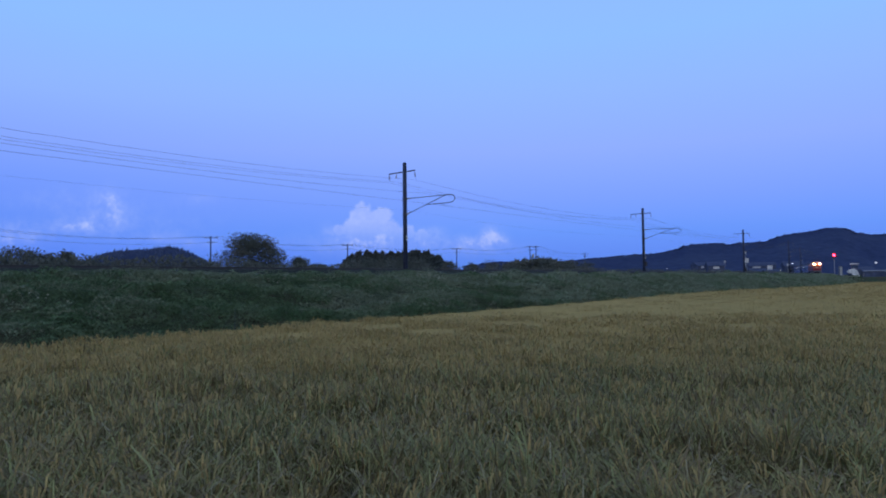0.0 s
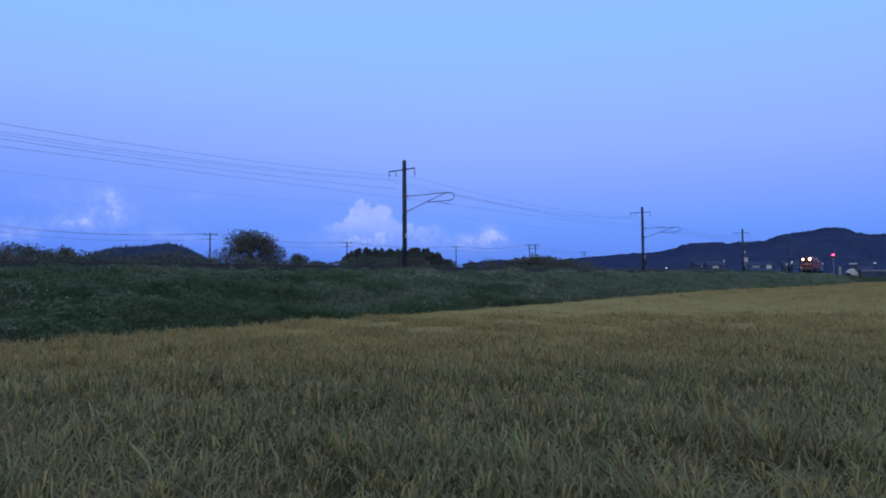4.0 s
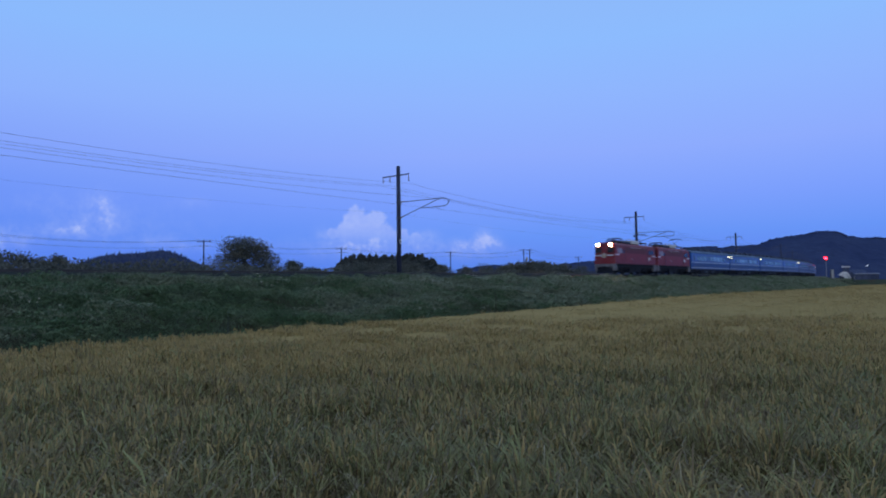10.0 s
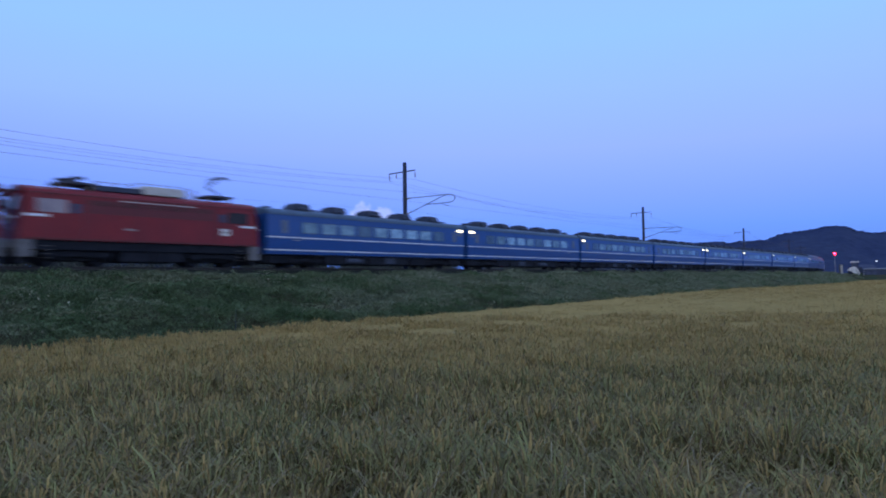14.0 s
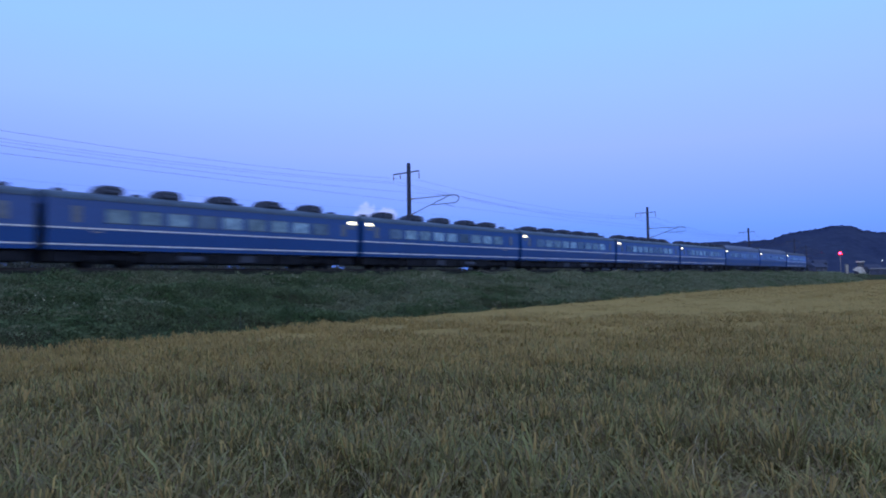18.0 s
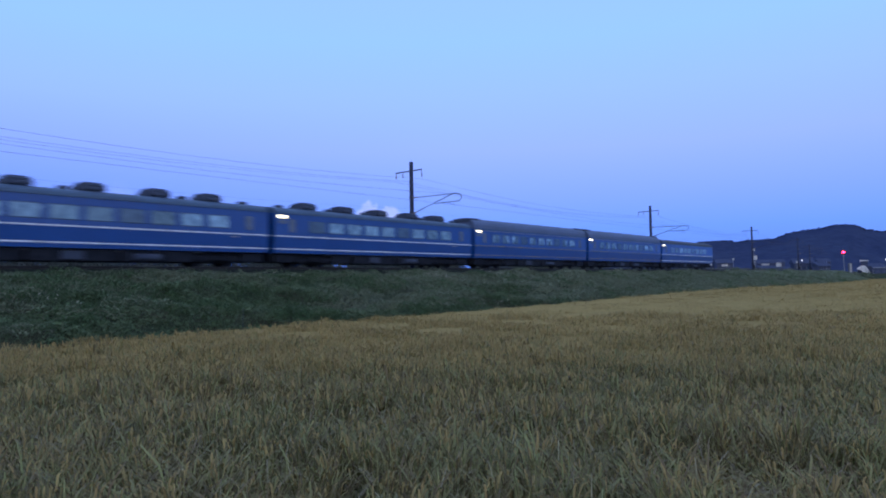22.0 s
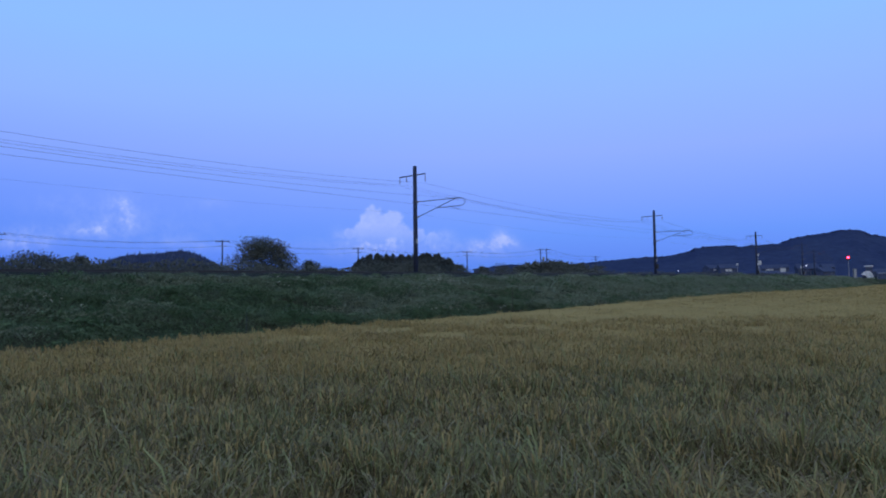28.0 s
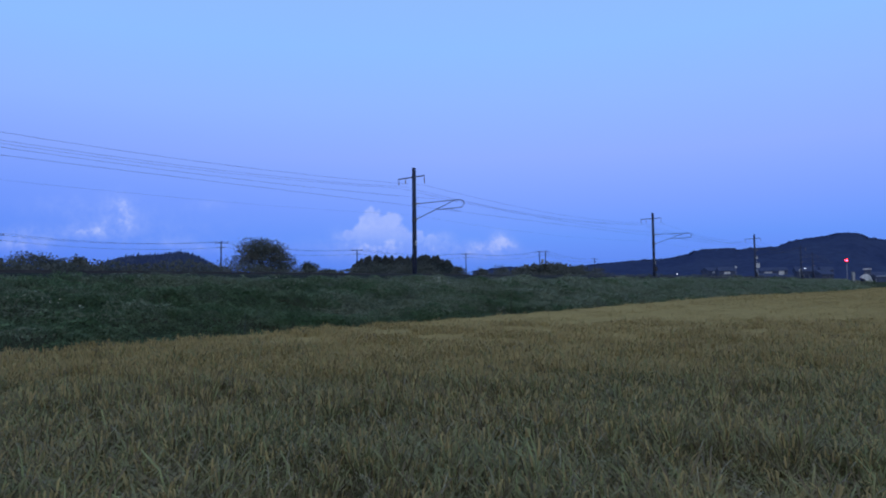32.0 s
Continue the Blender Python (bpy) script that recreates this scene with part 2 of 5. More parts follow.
CAB_PANE = mat("pale_cab_pane", (0.34, 0.30, 0.34), 0.25, second=(0.24, 0.21, 0.26), scale=1.5, spec=0.3)
BLUE = mat("coach_blue_paint", (0.005, 0.068, 0.285), 0.30, second=(0.006, 0.060, 0.25), scale=0.6, fine=12, spec=0.4, coat=0.22)
BLUE_ROOF = mat("coach_roof_paint", (0.055, 0.11, 0.19), 0.6, second=(0.045, 0.085, 0.15), scale=1.2, fine=14)
PALE_ROOF = mat("sleeping_car_roof_paint", (0.075, 0.112, 0.215), 0.6, second=(0.060, 0.092, 0.175), scale=1.2, fine=14)
DARK_ROOF = mat("dark_roof_paint", (0.022, 0.03, 0.052), 0.6, second=(0.03, 0.038, 0.06), scale=1.2, fine=14)
# white paint with the evening light's blue cast mixed into its colour
BLUED_WHITE = mat("blued_white_stripe_paint", (0.76, 0.83, 0.92), 0.45, scale=2)
GOLD = mat("gold_stripe_paint", (0.42, 0.33, 0.14), 0.45, scale=2)
GREY = mat("grey_steel_paint", (0.36, 0.37, 0.38), 0.6, second=(0.25, 0.25, 0.25), scale=2.5, fine=20)
STEP_GREY = mat("grimy_grey_paint", (0.15, 0.155, 0.175), 0.7, second=(0.09, 0.09, 0.10), scale=2.5, fine=20)
SCREEN = mat("dark_windscreen", (0.022, 0.018, 0.022), 0.1, scale=1, spec=0.25)
PALE = mat("pale_roof_box", (0.52, 0.53, 0.54), 0.6, second=(0.42, 0.42, 0.42), scale=2.0, fine=15)
# grime, taken near black for the shade under the car bodies
DIRT_SHADE = mat("underframe_grime_shade", (0.007, 0.010, 0.018), 0.85, second=(0.018, 0.022, 0.033), scale=3, fine=20, spec=0.2)
UNIT = mat("cooling_unit_grey", (0.036, 0.050, 0.088), 0.8, second=(0.056, 0.072, 0.112), scale=2, fine=25, spec=0.3)
GLASS = mat("window_glass", (0.035, 0.075, 0.14), 0.08, spec=0.2, scale=1)
# one pale uneven colour for window panes and for the sleeping-car curtains
PANE_AND_CURTAIN = mat("pale_pane_and_curtain", (0.23, 0.40, 0.55), 0.22, second=(0.11, 0.21, 0.34), scale=2.6, fine=9, per="object", spread=0.42, turn=0.01)
DIM_PANE = mat("unlit_window", (0.09, 0.17, 0.27), 0.18, second=(0.05, 0.10, 0.18), scale=2.0, per="object", spread=0.4, turn=0.01)
DOOR_PANE = mat("door_pane", (0.15, 0.19, 0.27), 0.25, scale=2, spec=0.25)
HEADLIGHT = mat("headlight_lens", (1.0, 0.52, 0.22), 0.3, emit=1000.0)
SIGN_LAMP = mat("lit_destination_sign", (1.0, 0.90, 0.55), 0.4, emit=3.2)
SIGNAL_RED = mat("signal_red_lens", (1.0, 0.003, 0.009), 0.3, emit=190.0)
BLACK = mat("matt_black", (0.02, 0.02, 0.022), 0.8)
WHITE = mat("white_paint", (0.72, 0.73, 0.74), 0.5, scale=1.5)
# wall and roof colours take on the ridge's haze blue
HOUSE_WALL = mat("hazed_house_wall", (0.088, 0.108, 0.180), 0.9, scale=0.6, spec=0.1)
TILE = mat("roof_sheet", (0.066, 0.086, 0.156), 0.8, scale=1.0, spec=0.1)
LAMP_WARM = mat("street_lamp_glow", (1.0, 0.62, 0.30), 0.4, emit=5.0)
LAMP_WHITE = mat("window_light", (0.95, 0.95, 1.0), 0.4, emit=3.0)


# ---- mesh helpers ----
def finish(name, bm, material, smooth=False):
    me = bpy.data.meshes.new(name)
    bm.to_mesh(me)
    bm.free()
    me.materials.append(material)
    if smooth:
        me.polygons.foreach_set("use_smooth", [True] * len(me.polygons))
    return me


def thing(name, label, category, group="", kind="", m=None):
    ob = tagged(new(name), label, category, group, kind)
    if m is not None:
        ob.matrix_basis = m
    return ob


def part(name, bm, material, parent, label="", smooth=False):
    """One mesh under a thing or a part."""
    return piece(name, finish(name, bm, material, smooth), parent, label)


def piece(name, me, parent, label=""):
    """A ready mesh under a thing or a part."""
    ob = new(name, me)
    ob.parent = parent
    return tagged(ob, label)


def raw(name, verts, faces, material, smooth=False):
    """A mesh from arrays of corners and of equal-sized faces."""
    verts, faces = np.asarray(verts, np.float32), np.asarray(faces, np.int32)
    me = bpy.data.meshes.new(name)
    k = faces.shape[1]
    me.vertices.add(len(verts))
    me.vertices.foreach_set("co", verts.ravel())
    me.loops.add(faces.size)
    me.loops.foreach_set("vertex_index", faces.ravel())
    me.polygons.add(len(faces))
    me.polygons.foreach_set("loop_start", np.arange(0, faces.size, k, dtype=np.int32))
    me.update(calc_edges=True)
    me.validate()
    me.materials.append(material)
    if smooth:
        me.polygons.foreach_set("use_smooth", np.ones(len(faces), bool))
    return me


def box(x, y, z, sx, sy, sz, bevel=0.0, bm=None, turn=None):
    """A box round (x, y, z), edges rounded by bevel; joins bm where given."""
    own = bmesh.new()
    bmesh.ops.create_cube(own, size=1.0)
    bmesh.ops.scale(own, vec=(sx, sy, sz), verts=own.verts)
    if bevel:
        bmesh.ops.bevel(own, geom=own.edges[:], offset=bevel, segments=2, affect="EDGES", profile=0.6)
    if turn is not None:
        bmesh.ops.transform(own, matrix=turn, verts=own.verts)
    bmesh.ops.translate(own, vec=(x, y, z), verts=own.verts)
    if bm is None:
        return own
    me = bpy.data.meshes.new("tmp")
    own.to_mesh(me)
    own.free()
    bm.from_mesh(me)
    bpy.data.meshes.remove(me)
    return bm


def rod(a, b, r, r2=None, sides=8, bm=None):
    """A round bar from a to b, r thick at a and r2 at b."""
    bm = bm or bmesh.new()
    a, b = Vector(a), Vector(b)
    d = b - a
    m = Matrix.Translation((a + b) / 2) @ d.to_track_quat("Z", "Y").to_matrix().to_4x4()
    bmesh.ops.create_cone(bm, cap_ends=True, segments=sides, radius1=r, radius2=r if r2 is None else r2, depth=d.length, matrix=m)
    return bm


def chain(points, r, sides=6, bm=None):
    """One continuous round bar or wire through the points."""
    bm = bm or bmesh.new()
    pts = [Vector(p) for p in points]
    rings = []
    for i, p in enumerate(pts):
        d = (pts[min(i + 1, len(pts) - 1)] - pts[max(i - 1, 0)]).normalized()
        x = d.orthogonal().normalized() if not rings else (last - d * last.dot(d)).normalized()
        last = x
        y = d.cross(x)
        rings.append([bm.verts.new(p + (x * math.cos(a) + y * math.sin(a)) * r) for a in (2 * math.pi * k / sides for k in range(sides))])
    for a, b in zip(rings, rings[1:]):
        for k in range(sides):
            bm.faces.new((a[k], a[(k + 1) % sides], b[(k + 1) % sides], b[k]))
    bm.faces.new(rings[0][::-1])
    bm.faces.new(rings[-1])
    return bm


def prism(profile, x0, x1, bm=None, rake=None):
    """A profile of (y, z) drawn along x from x0 to x1; rake(y, z) shifts the x1 end."""
    bm = bm or bmesh.new()
    a = [bm.verts.new((x0, y, z)) for y, z in profile]
    b = [bm.verts.new((x1 + (rake(y, z) if rake else 0), y, z)) for y, z in profile]
    n = len(profile)
    for i in range(n):
        bm.faces.new((a[i], b[i], b[(i + 1) % n], a[(i + 1) % n]))
    bm.faces.new(a[::-1])
    bm.faces.new(b)
    bmesh.ops.recalc_face_normals(bm, faces=bm.faces)
    return bm


# ---- the plan: along the railway (s) and away from the viewer (d) ----
BEAR = radians(39.4)
ALONG = Vector((math.sin(BEAR), math.cos(BEAR), 0))
AWAY = Vector((-math.cos(BEAR), math.sin(BEAR), 0))
TRACK_D, RAIL_Z = 37.4, 3.6
CURVE_S, CURVE_R, CURVE_TURN = 160.0, 590.0, 0.30


def spot(s, d, z=0.0):
    """A place by its distance along and away, on the straight grid."""
    p = ALONG * s + AWAY * d
    return Vector((p.x, p.y, z))


def track(s, d=0.0, z=0.0):
    """A place on the curved line, d metres beyond the track's middle, and the heading there."""
    a = min(max((s - CURVE_S) / CURVE_R, 0.0), CURVE_TURN)
    base = spot(min(s, CURVE_S), TRACK_D) + ALONG * CURVE_R * math.sin(a) + AWAY * CURVE_R * (1 - math.cos(a))
    way = ALONG * math.cos(a) + AWAY * math.sin(a)
    side = AWAY * math.cos(a) - ALONG * math.sin(a)
    base = base + way * max(0.0, s - CURVE_S - CURVE_R * CURVE_TURN)
    p = base + side * d
    return Vector((p.x, p.y, z)), math.atan2(way.y, way.x)


def bend(s):
    """How far the line has swung away at s."""
    s = np.asarray(s, float)
    a = np.clip((s - CURVE_S) / CURVE_R, 0, CURVE_TURN)
    end = CURVE_S + CURVE_R * math.sin(CURVE_TURN)
    return CURVE_R * (1 - np.cos(a)) + np.maximum(0, s - end) * math.tan(CURVE_TURN)


EDGE_D = 25.3


def field_edge(s):
    """How far the edge of the paddy has swung away at s."""
    s = np.asarray(s, float)
    return 1.6 * 880 * (1 - np.cos(np.clip((s - 137) / 880, 0, 0.163))) + 0.9 * np.clip((s - 45) / 40, 0, 1)


PROFILE_D = [-9e3, 24.6, 25.3, 26.0, 27.3, 30.5, 33.4, 34.4, 35.4, 44.5, 47.0, 51.5, 9e3]
PROFILE_Z = [0.0, 0.0, -0.1, 0.30, 0.85, 2.0, 2.73, 2.88, 3.0, 3.15, 2.3, 0.5, 0.5]


def ground_z(s, d):
    s, d = np.asarray(s, float), np.asarray(d, float)
    z = np.interp(d - bend(s), PROFILE_D, PROFILE_Z)
    y = s * ALONG.y + d * AWAY.y
    w = np.clip((2.9 - y) / 1.2, 0, 1)
    # the farm track under the viewer and the raised road to the crossing
    z = np.maximum(z, 0.95 * w * w * (3 - 2 * w) * (d < 20))
    r = np.clip((9.0 - np.abs(s - 241)) / 5.0, 0, 1) * np.clip((70 - np.abs(d)) / 10, 0, 1)
    return np.maximum(z, 2.35 * r * r * (3 - 2 * r))


def lumps(s, d):
    return 0.14 * np.sin(s * 0.55 + 1.3 * np.sin(d * 0.7)) * np.sin(d * 1.1 + 0.8) + 0.13 * np.sin(d * 1.9 + 2.2 * np.sin(s * 0.31)) + 0.07 * np.sin(s * 1.9 + d * 1.3 + np.sin(s * 0.6))


def sheet(ss, dd, zfun):
    S, D = np.meshgrid(ss, dd, indexing="ij")
    Z = zfun(S, D)
    x = S * ALONG.x + D * AWAY.x
    y = S * ALONG.y + D * AWAY.y
    v = np.stack([x, y, Z], -1).reshape(-1, 3)
    n, k = len(ss), len(dd)
    i = (np.arange(n - 1)[:, None] * k + np.arange(k - 1)[None, :]).ravel()
    return v, np.stack([i, i + k, i + k + 1, i + 1], 1)


rng = np.random.default_rng(7)
ss = np.concatenate([np.linspace(-4200, -120, 18)[:-1], np.arange(-120, 130, 1.0), np.arange(130, 420, 2.5), np.linspace(420, 4400, 22)])
dd = np.concatenate([np.linspace(-4200, -20, 14)[:-1], np.arange(-20, 22, 2.0), np.arange(22, 54, 0.6), np.arange(54, 140, 6.0), np.linspace(140, 4400, 24)])


def ground_fun(S, D):
    bank = np.clip((D - bend(S) - 25.6) / 2, 0, 1) * np.clip((52 - D + bend(S)) / 2, 0, 1)
    return ground_z(S, D) + bank * lumps(S, D)


gv, gf = sheet(ss, dd, ground_fun)
tagged(new("ground", raw("ground", gv, gf, SOIL, True)), "dark soil and weedy ground under field and embankment", "ground", kind="structure")


def blades(base, height, width, lean, az, segs=3, droop=0.5, fall=None):
    """Bent tapering leaves, one island each, as arrays of corners and triangles."""
    n = len(base)
    out = np.stack([np.cos(az), np.sin(az), np.zeros(n)], 1)
    across = np.stack([-np.sin(az), np.cos(az), np.zeros(n)], 1)
    rows = []
    for k in range(segs + 1):
        f = k / segs
        along = lean * (f + droop * f * f)
        if fall is None:
            up = height * (f - 0.35 * droop * f * f * np.clip(lean / np.maximum(height, 1e-3), 0, 2))
        else:
            up = height * (f * (1 + fall) - 1.3 * fall * f * f)
        mid = base + out * along[:, None] + np.array([0, 0, 1.0]) * up[:, None]
        w = (width * (1 - f) ** 0.7 * (0.55 + 0.9 * f * (1 - f) + 0.45 * f))[:, None]
        if k < segs:
            rows += [mid - across * w / 2, mid + across * w / 2]
        else:
            rows += [mid]
    v = np.stack(rows, 1)
    k = v.shape[1]
    tri = []
    for j in range(segs - 1):
        a = 2 * j
        tri += [(a, a + 1, a + 3), (a, a + 3, a + 2)]
    a = 2 * (segs - 1)
    tri.append((a, a + 1, a + 2))
    f = (np.arange(n)[:, None, None] * k + np.array(tri)[None]).reshape(-1, 3)
    return v.reshape(-1, 3), f


def leaves(pos, size, tilt=1.0):
    """Flat pointed leaves lying every way, a folded pair of triangles each."""
    n = len(pos)
    az = rng.uniform(0, 2 * np.pi, n)
    el = rng.normal(0, 0.6 * tilt, n)
    a = np.stack([np.cos(az) * np.cos(el), np.sin(az) * np.cos(el), np.sin(el)], 1)
    h = rng.normal(0, 1, (n, 3))
    b = np.cross(a, h)
    b /= np.linalg.norm(b, axis=1, keepdims=True) + 1e-9
    size = size[:, None]
    c = np.cross(a, b)
    v = np.stack([pos - a * size * 0.5, pos + b * size * 0.27 + c * size * 0.1, pos + a * size * 0.7, pos - b * size * 0.27 + c * size * 0.1], 1).reshape(-1, 3)
    i = np.arange(n)[:, None] * 4
    return v, np.concatenate([i + [0, 1, 2], i + [0, 2, 3]])


def join(pieces):
    vs, fs, k = [], [], 0
    for v, f in pieces:
        vs.append(v)
        fs.append(f + k)
        k += len(v)
    return np.concatenate(vs), np.concatenate(fs)


# ---- rice ----
RICE_TOP = 0.91
rice = thing("rice_plants", "ripening yellow-green rice standing in a wide paddy", "rice field", kind="stuff")


def rice_sites(y0, y1, gap_s, gap_d, jitter):
    s = np.arange(-40, 231, gap_s)
    d = np.arange(1.0, 75, gap_d)
    S, D = np.meshgrid(s, d)
    S, D = S.ravel() + rng.normal(0, jitter, S.size), D.ravel() + rng.normal(0, jitter, D.size)
    x = S * ALONG.x + D * AWAY.x
    y = S * ALONG.y + D * AWAY.y
    keep = (y >= y0) & (y < y1) & (np.abs(x) < 0.71 * y + 2.0) & (D < EDGE_D - 0.6 + field_edge(S) + 0.25 * np.sin(S * 0.5))
    return np.stack([x[keep], y[keep]], 1)


def terrace(x, y):
    """The paddy lies a little higher along the middle stretch of its far edge."""
    s, d = x * ALONG.x + y * ALONG.y, x * AWAY.x + y * AWAY.y
    return 0.27 * np.exp(-((s - 78) / 34) ** 2) * np.clip((d - 8) / 14, 0, 1)


def rice_patch(sites, per_leaf, per_ear, grow, width, segs, gaps=0.0):
    """Hills of rice: arching leaves that lean together in patches, and hanging ears."""
    x, y = sites[:, 0], sites[:, 1]
    hole = np.sin(x * 8.0 + 1.7 * np.sin(y * 3.1)) * np.sin(y * 5.0 + 1.3 * np.sin(x * 4.3)) + rng.normal(0, 0.3, len(x))
    sites = sites[hole < 1.0 - gaps]
    x, y = sites[:, 0], sites[:, 1]
    n = len(sites)
    along = x * ALONG.x + y * ALONG.y
    patch = 0.06 * np.sin(x * 0.9 + 1.5 * np.sin(y * 0.7)) + 0.05 * np.sin(y * 1.9 + x * 1.3)
    tall = RICE_TOP * (0.86 + patch + rng.normal(0, 0.09, n)) * (1 + 0.30 * np.clip((along - 45) / 40, 0, 1))
    flow = 2.2 * np.sin(x * 0.55 + 1.4 * np.sin(y * 0.4)) + 1.6 * np.sin(y * 0.9 + x * 0.3) + rng.normal(0, 0.5, n)
    lodged = np.clip(0.5 + 0.6 * np.sin(x * 1.1 + 2.0 * np.sin(y * 0.8)) + rng.normal(0, 0.3, n), 0, 1.2)
    out = []
    for count, kind in ((per_leaf, "leaf"), (per_ear, "ear")):
        m = n * count
        h, lay, lift = np.repeat(tall, count), np.repeat(lodged, count), np.repeat(terrace(x, y), count)
        base = np.concatenate([np.repeat(sites, count, 0) + rng.normal(0, (0.028 if gaps else 0.045) * grow, (m, 2)), np.zeros((m, 1))], 1)
        az = np.where(rng.uniform(0, 1, m) < (0.3 if gaps else 0.6), np.repeat(flow, count) + rng.normal(0, 0.8, m), rng.uniform(0, 2 * np.pi, m))
        if kind == "leaf":
            hh = h * rng.uniform(0.5, 1.0, m) * (1 - 0.25 * lay)
            base[:, 2] = 0.05 + 0.25 * h * rng.uniform(0, 1, m) ** 2
            base[:, 2] += lift
            lean = hh * (0.10 + (0.45 + 0.75 * lay) * rng.uniform(0, 1, m))
            v, f = blades(base, hh, np.full(m, width) * rng.uniform(0.6, 1.4, m), lean, az, segs, 0.7, rng.uniform(0, 1.5, m) ** 1.5)
        else:
            hh = h * rng.uniform(0.12, 0.22, m)
            base[:, 2] = lift + h * (rng.uniform(0.50, 0.78, m) - 0.12 * lay)
            base[:, :2] += np.stack([np.cos(az), np.sin(az)], 1) * 0.05
            v, f = blades(base, hh, np.full(m, width * 1.3), hh * rng.uniform(0.3, 0.9, m), az, segs, 0.6, rng.uniform(0.6, 2.6, m))
        out.append((v, f))
    return out


near = rice_patch(rice_sites(4.2, 8.5, 0.29, 0.22, 0.07), 46, 8, 1.4, 0.023, 3, 0.58)
middling = rice_patch(rice_sites(8.5, 15, 0.30, 0.23, 0.07), 26, 8, 1.5, 0.026, 2, 0.5)
mid = rice_patch(rice_sites(15, 23, 0.28, 0.22, 0.07), 9, 12, 1.6, 0.028, 2, 0.2)
further = rice_patch(rice_sites(23, 35, 0.29, 0.24, 0.08), 6, 15, 1.9, 0.034, 2)
far = rice_patch(rice_sites(35, 75, 0.34, 0.30, 0.10), 5, 15, 2.4, 0.048, 1)
remote = rice_patch(rice_sites(75, 230, 0.8, 0.7, 0.25), 3, 18, 4.8, 0.12, 1)
piece("rice_leaves", raw("rice_leaves", *join([p[0] for p in (near, middling, mid, further, far, remote)]), RICE_LEAF), rice)
piece("rice_ears", raw("rice_ears", *join([p[1] for p in (near, middling, mid, further, far, remote)]), RICE_EAR), rice)
# pale stalks broken over in the lodged patches nearest the road
stalks = rice_sites(4.2, 11, 0.30, 0.26, 0.1)
n = len(stalks)
stalks = np.concatenate([stalks, rng.uniform(0.35, 0.62, (n, 1))], 1)
piece("broken_stalks", raw("broken_stalks", *blades(stalks, rng.uniform(0.05, 0.22, n), np.full(n, 0.014), rng.uniform(0.15, 0.4, n), rng.uniform(0, 2 * np.pi, n), 3, 0.3, rng.uniform(0, 2.5, n)), RICE_STRAW), rice, "pale broken rice stalks")
cs = np.concatenate([np.arange(-45, 120, 1.5), np.arange(120, 232, 3.0)])
cd = np.linspace(0, 1, 46)
S, K = np.meshgrid(cs, cd, indexing="ij")
D = -8 - 0.9 * np.maximum(S, 0) * (1 - K) * 0.8 + K * (EDGE_D - 0.5 + 8 + field_edge(S))
cx, cy = S * ALONG.x + D * AWAY.x, S * ALONG.y + D * AWAY.y
Z = np.interp(cy, [8, 12, 18, 26, 34, 90], [-0.1, 0.10, 0.38, 0.54, 0.60, 0.70]) + 0.04 * np.sin(S * 1.3) + 0.04 * np.sin(D * 1.9) + terrace(cx, cy)
Z = np.where(cy < 7.0, -0.3, Z)
i = (np.arange(len(cs) - 1)[:, None] * len(cd) + np.arange(len(cd) - 1)[None, :]).ravel()
piece("rice_canopy", raw("rice_canopy", np.stack([cx, cy, Z], -1).reshape(-1, 3), np.stack([i, i + len(cd), i + len(cd) + 1, i + 1], 1), RICE_CANOPY, True), rice)

# ---- weeds on the embankment ----
weeds = thing("embankment_weeds", "dense dark green weeds and grass over the railway embankment", "weeds", kind="stuff")


def bank_sites(count, s0, s1, d0, d1):
    s, d = rng.uniform(s0, s1, count), rng.uniform(d0, d1, count)
    d = d + bend(s)
    z = ground_z(s, d) + lumps(s, d)
    return s, d, np.stack([s * ALONG.x + d * AWAY.x, s * ALONG.y + d * AWAY.y, z], 1)


leafy, broad, pale = [], [], []


def tussocks(count, s0, s1, reach, high, per, size):
    """Low mounds of leaves; the dark ones gather low down and in the first stretch, bare soil stays along a strip at the foot."""
    s, d, p = bank_sites(count, s0, s1, 25.5, 34.7)
    lift = d - bend(s)
    keep = ~((s > 16) & (s < 23.5) & (lift < 26.0 + 0.2 * np.sin(s * 1.7)))
    s, d, p, lift = s[keep], d[keep], p[keep], lift[keep]
    n = len(s)
    r, h = reach * rng.uniform(0.55, 1.45, n), high * rng.uniform(0.3, 1.3, n)
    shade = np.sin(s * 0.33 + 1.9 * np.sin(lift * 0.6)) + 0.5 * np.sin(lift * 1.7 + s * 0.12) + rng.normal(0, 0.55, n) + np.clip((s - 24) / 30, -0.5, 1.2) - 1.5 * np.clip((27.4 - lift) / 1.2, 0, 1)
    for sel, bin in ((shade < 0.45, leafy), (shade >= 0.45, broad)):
        k = np.repeat(np.nonzero(sel)[0], per)
        a, f = rng.uniform(0, 2 * np.pi, len(k)), np.sqrt(rng.uniform(0, 1, len(k)))
        along, off = f * np.cos(a) * r[k] * 1.5, f * np.sin(a) * r[k] * 0.8
        q = p[k] + np.stack([ALONG.x * along + AWAY.x * off, ALONG.y * along + AWAY.y * off, h[k] * (1 - f * f) * rng.uniform(0.75, 1.08, len(k)) + 0.25 * off], 1)
        bin.append(leaves(q, size * rng.uniform(0.55, 1.45, len(k)), 0.7))


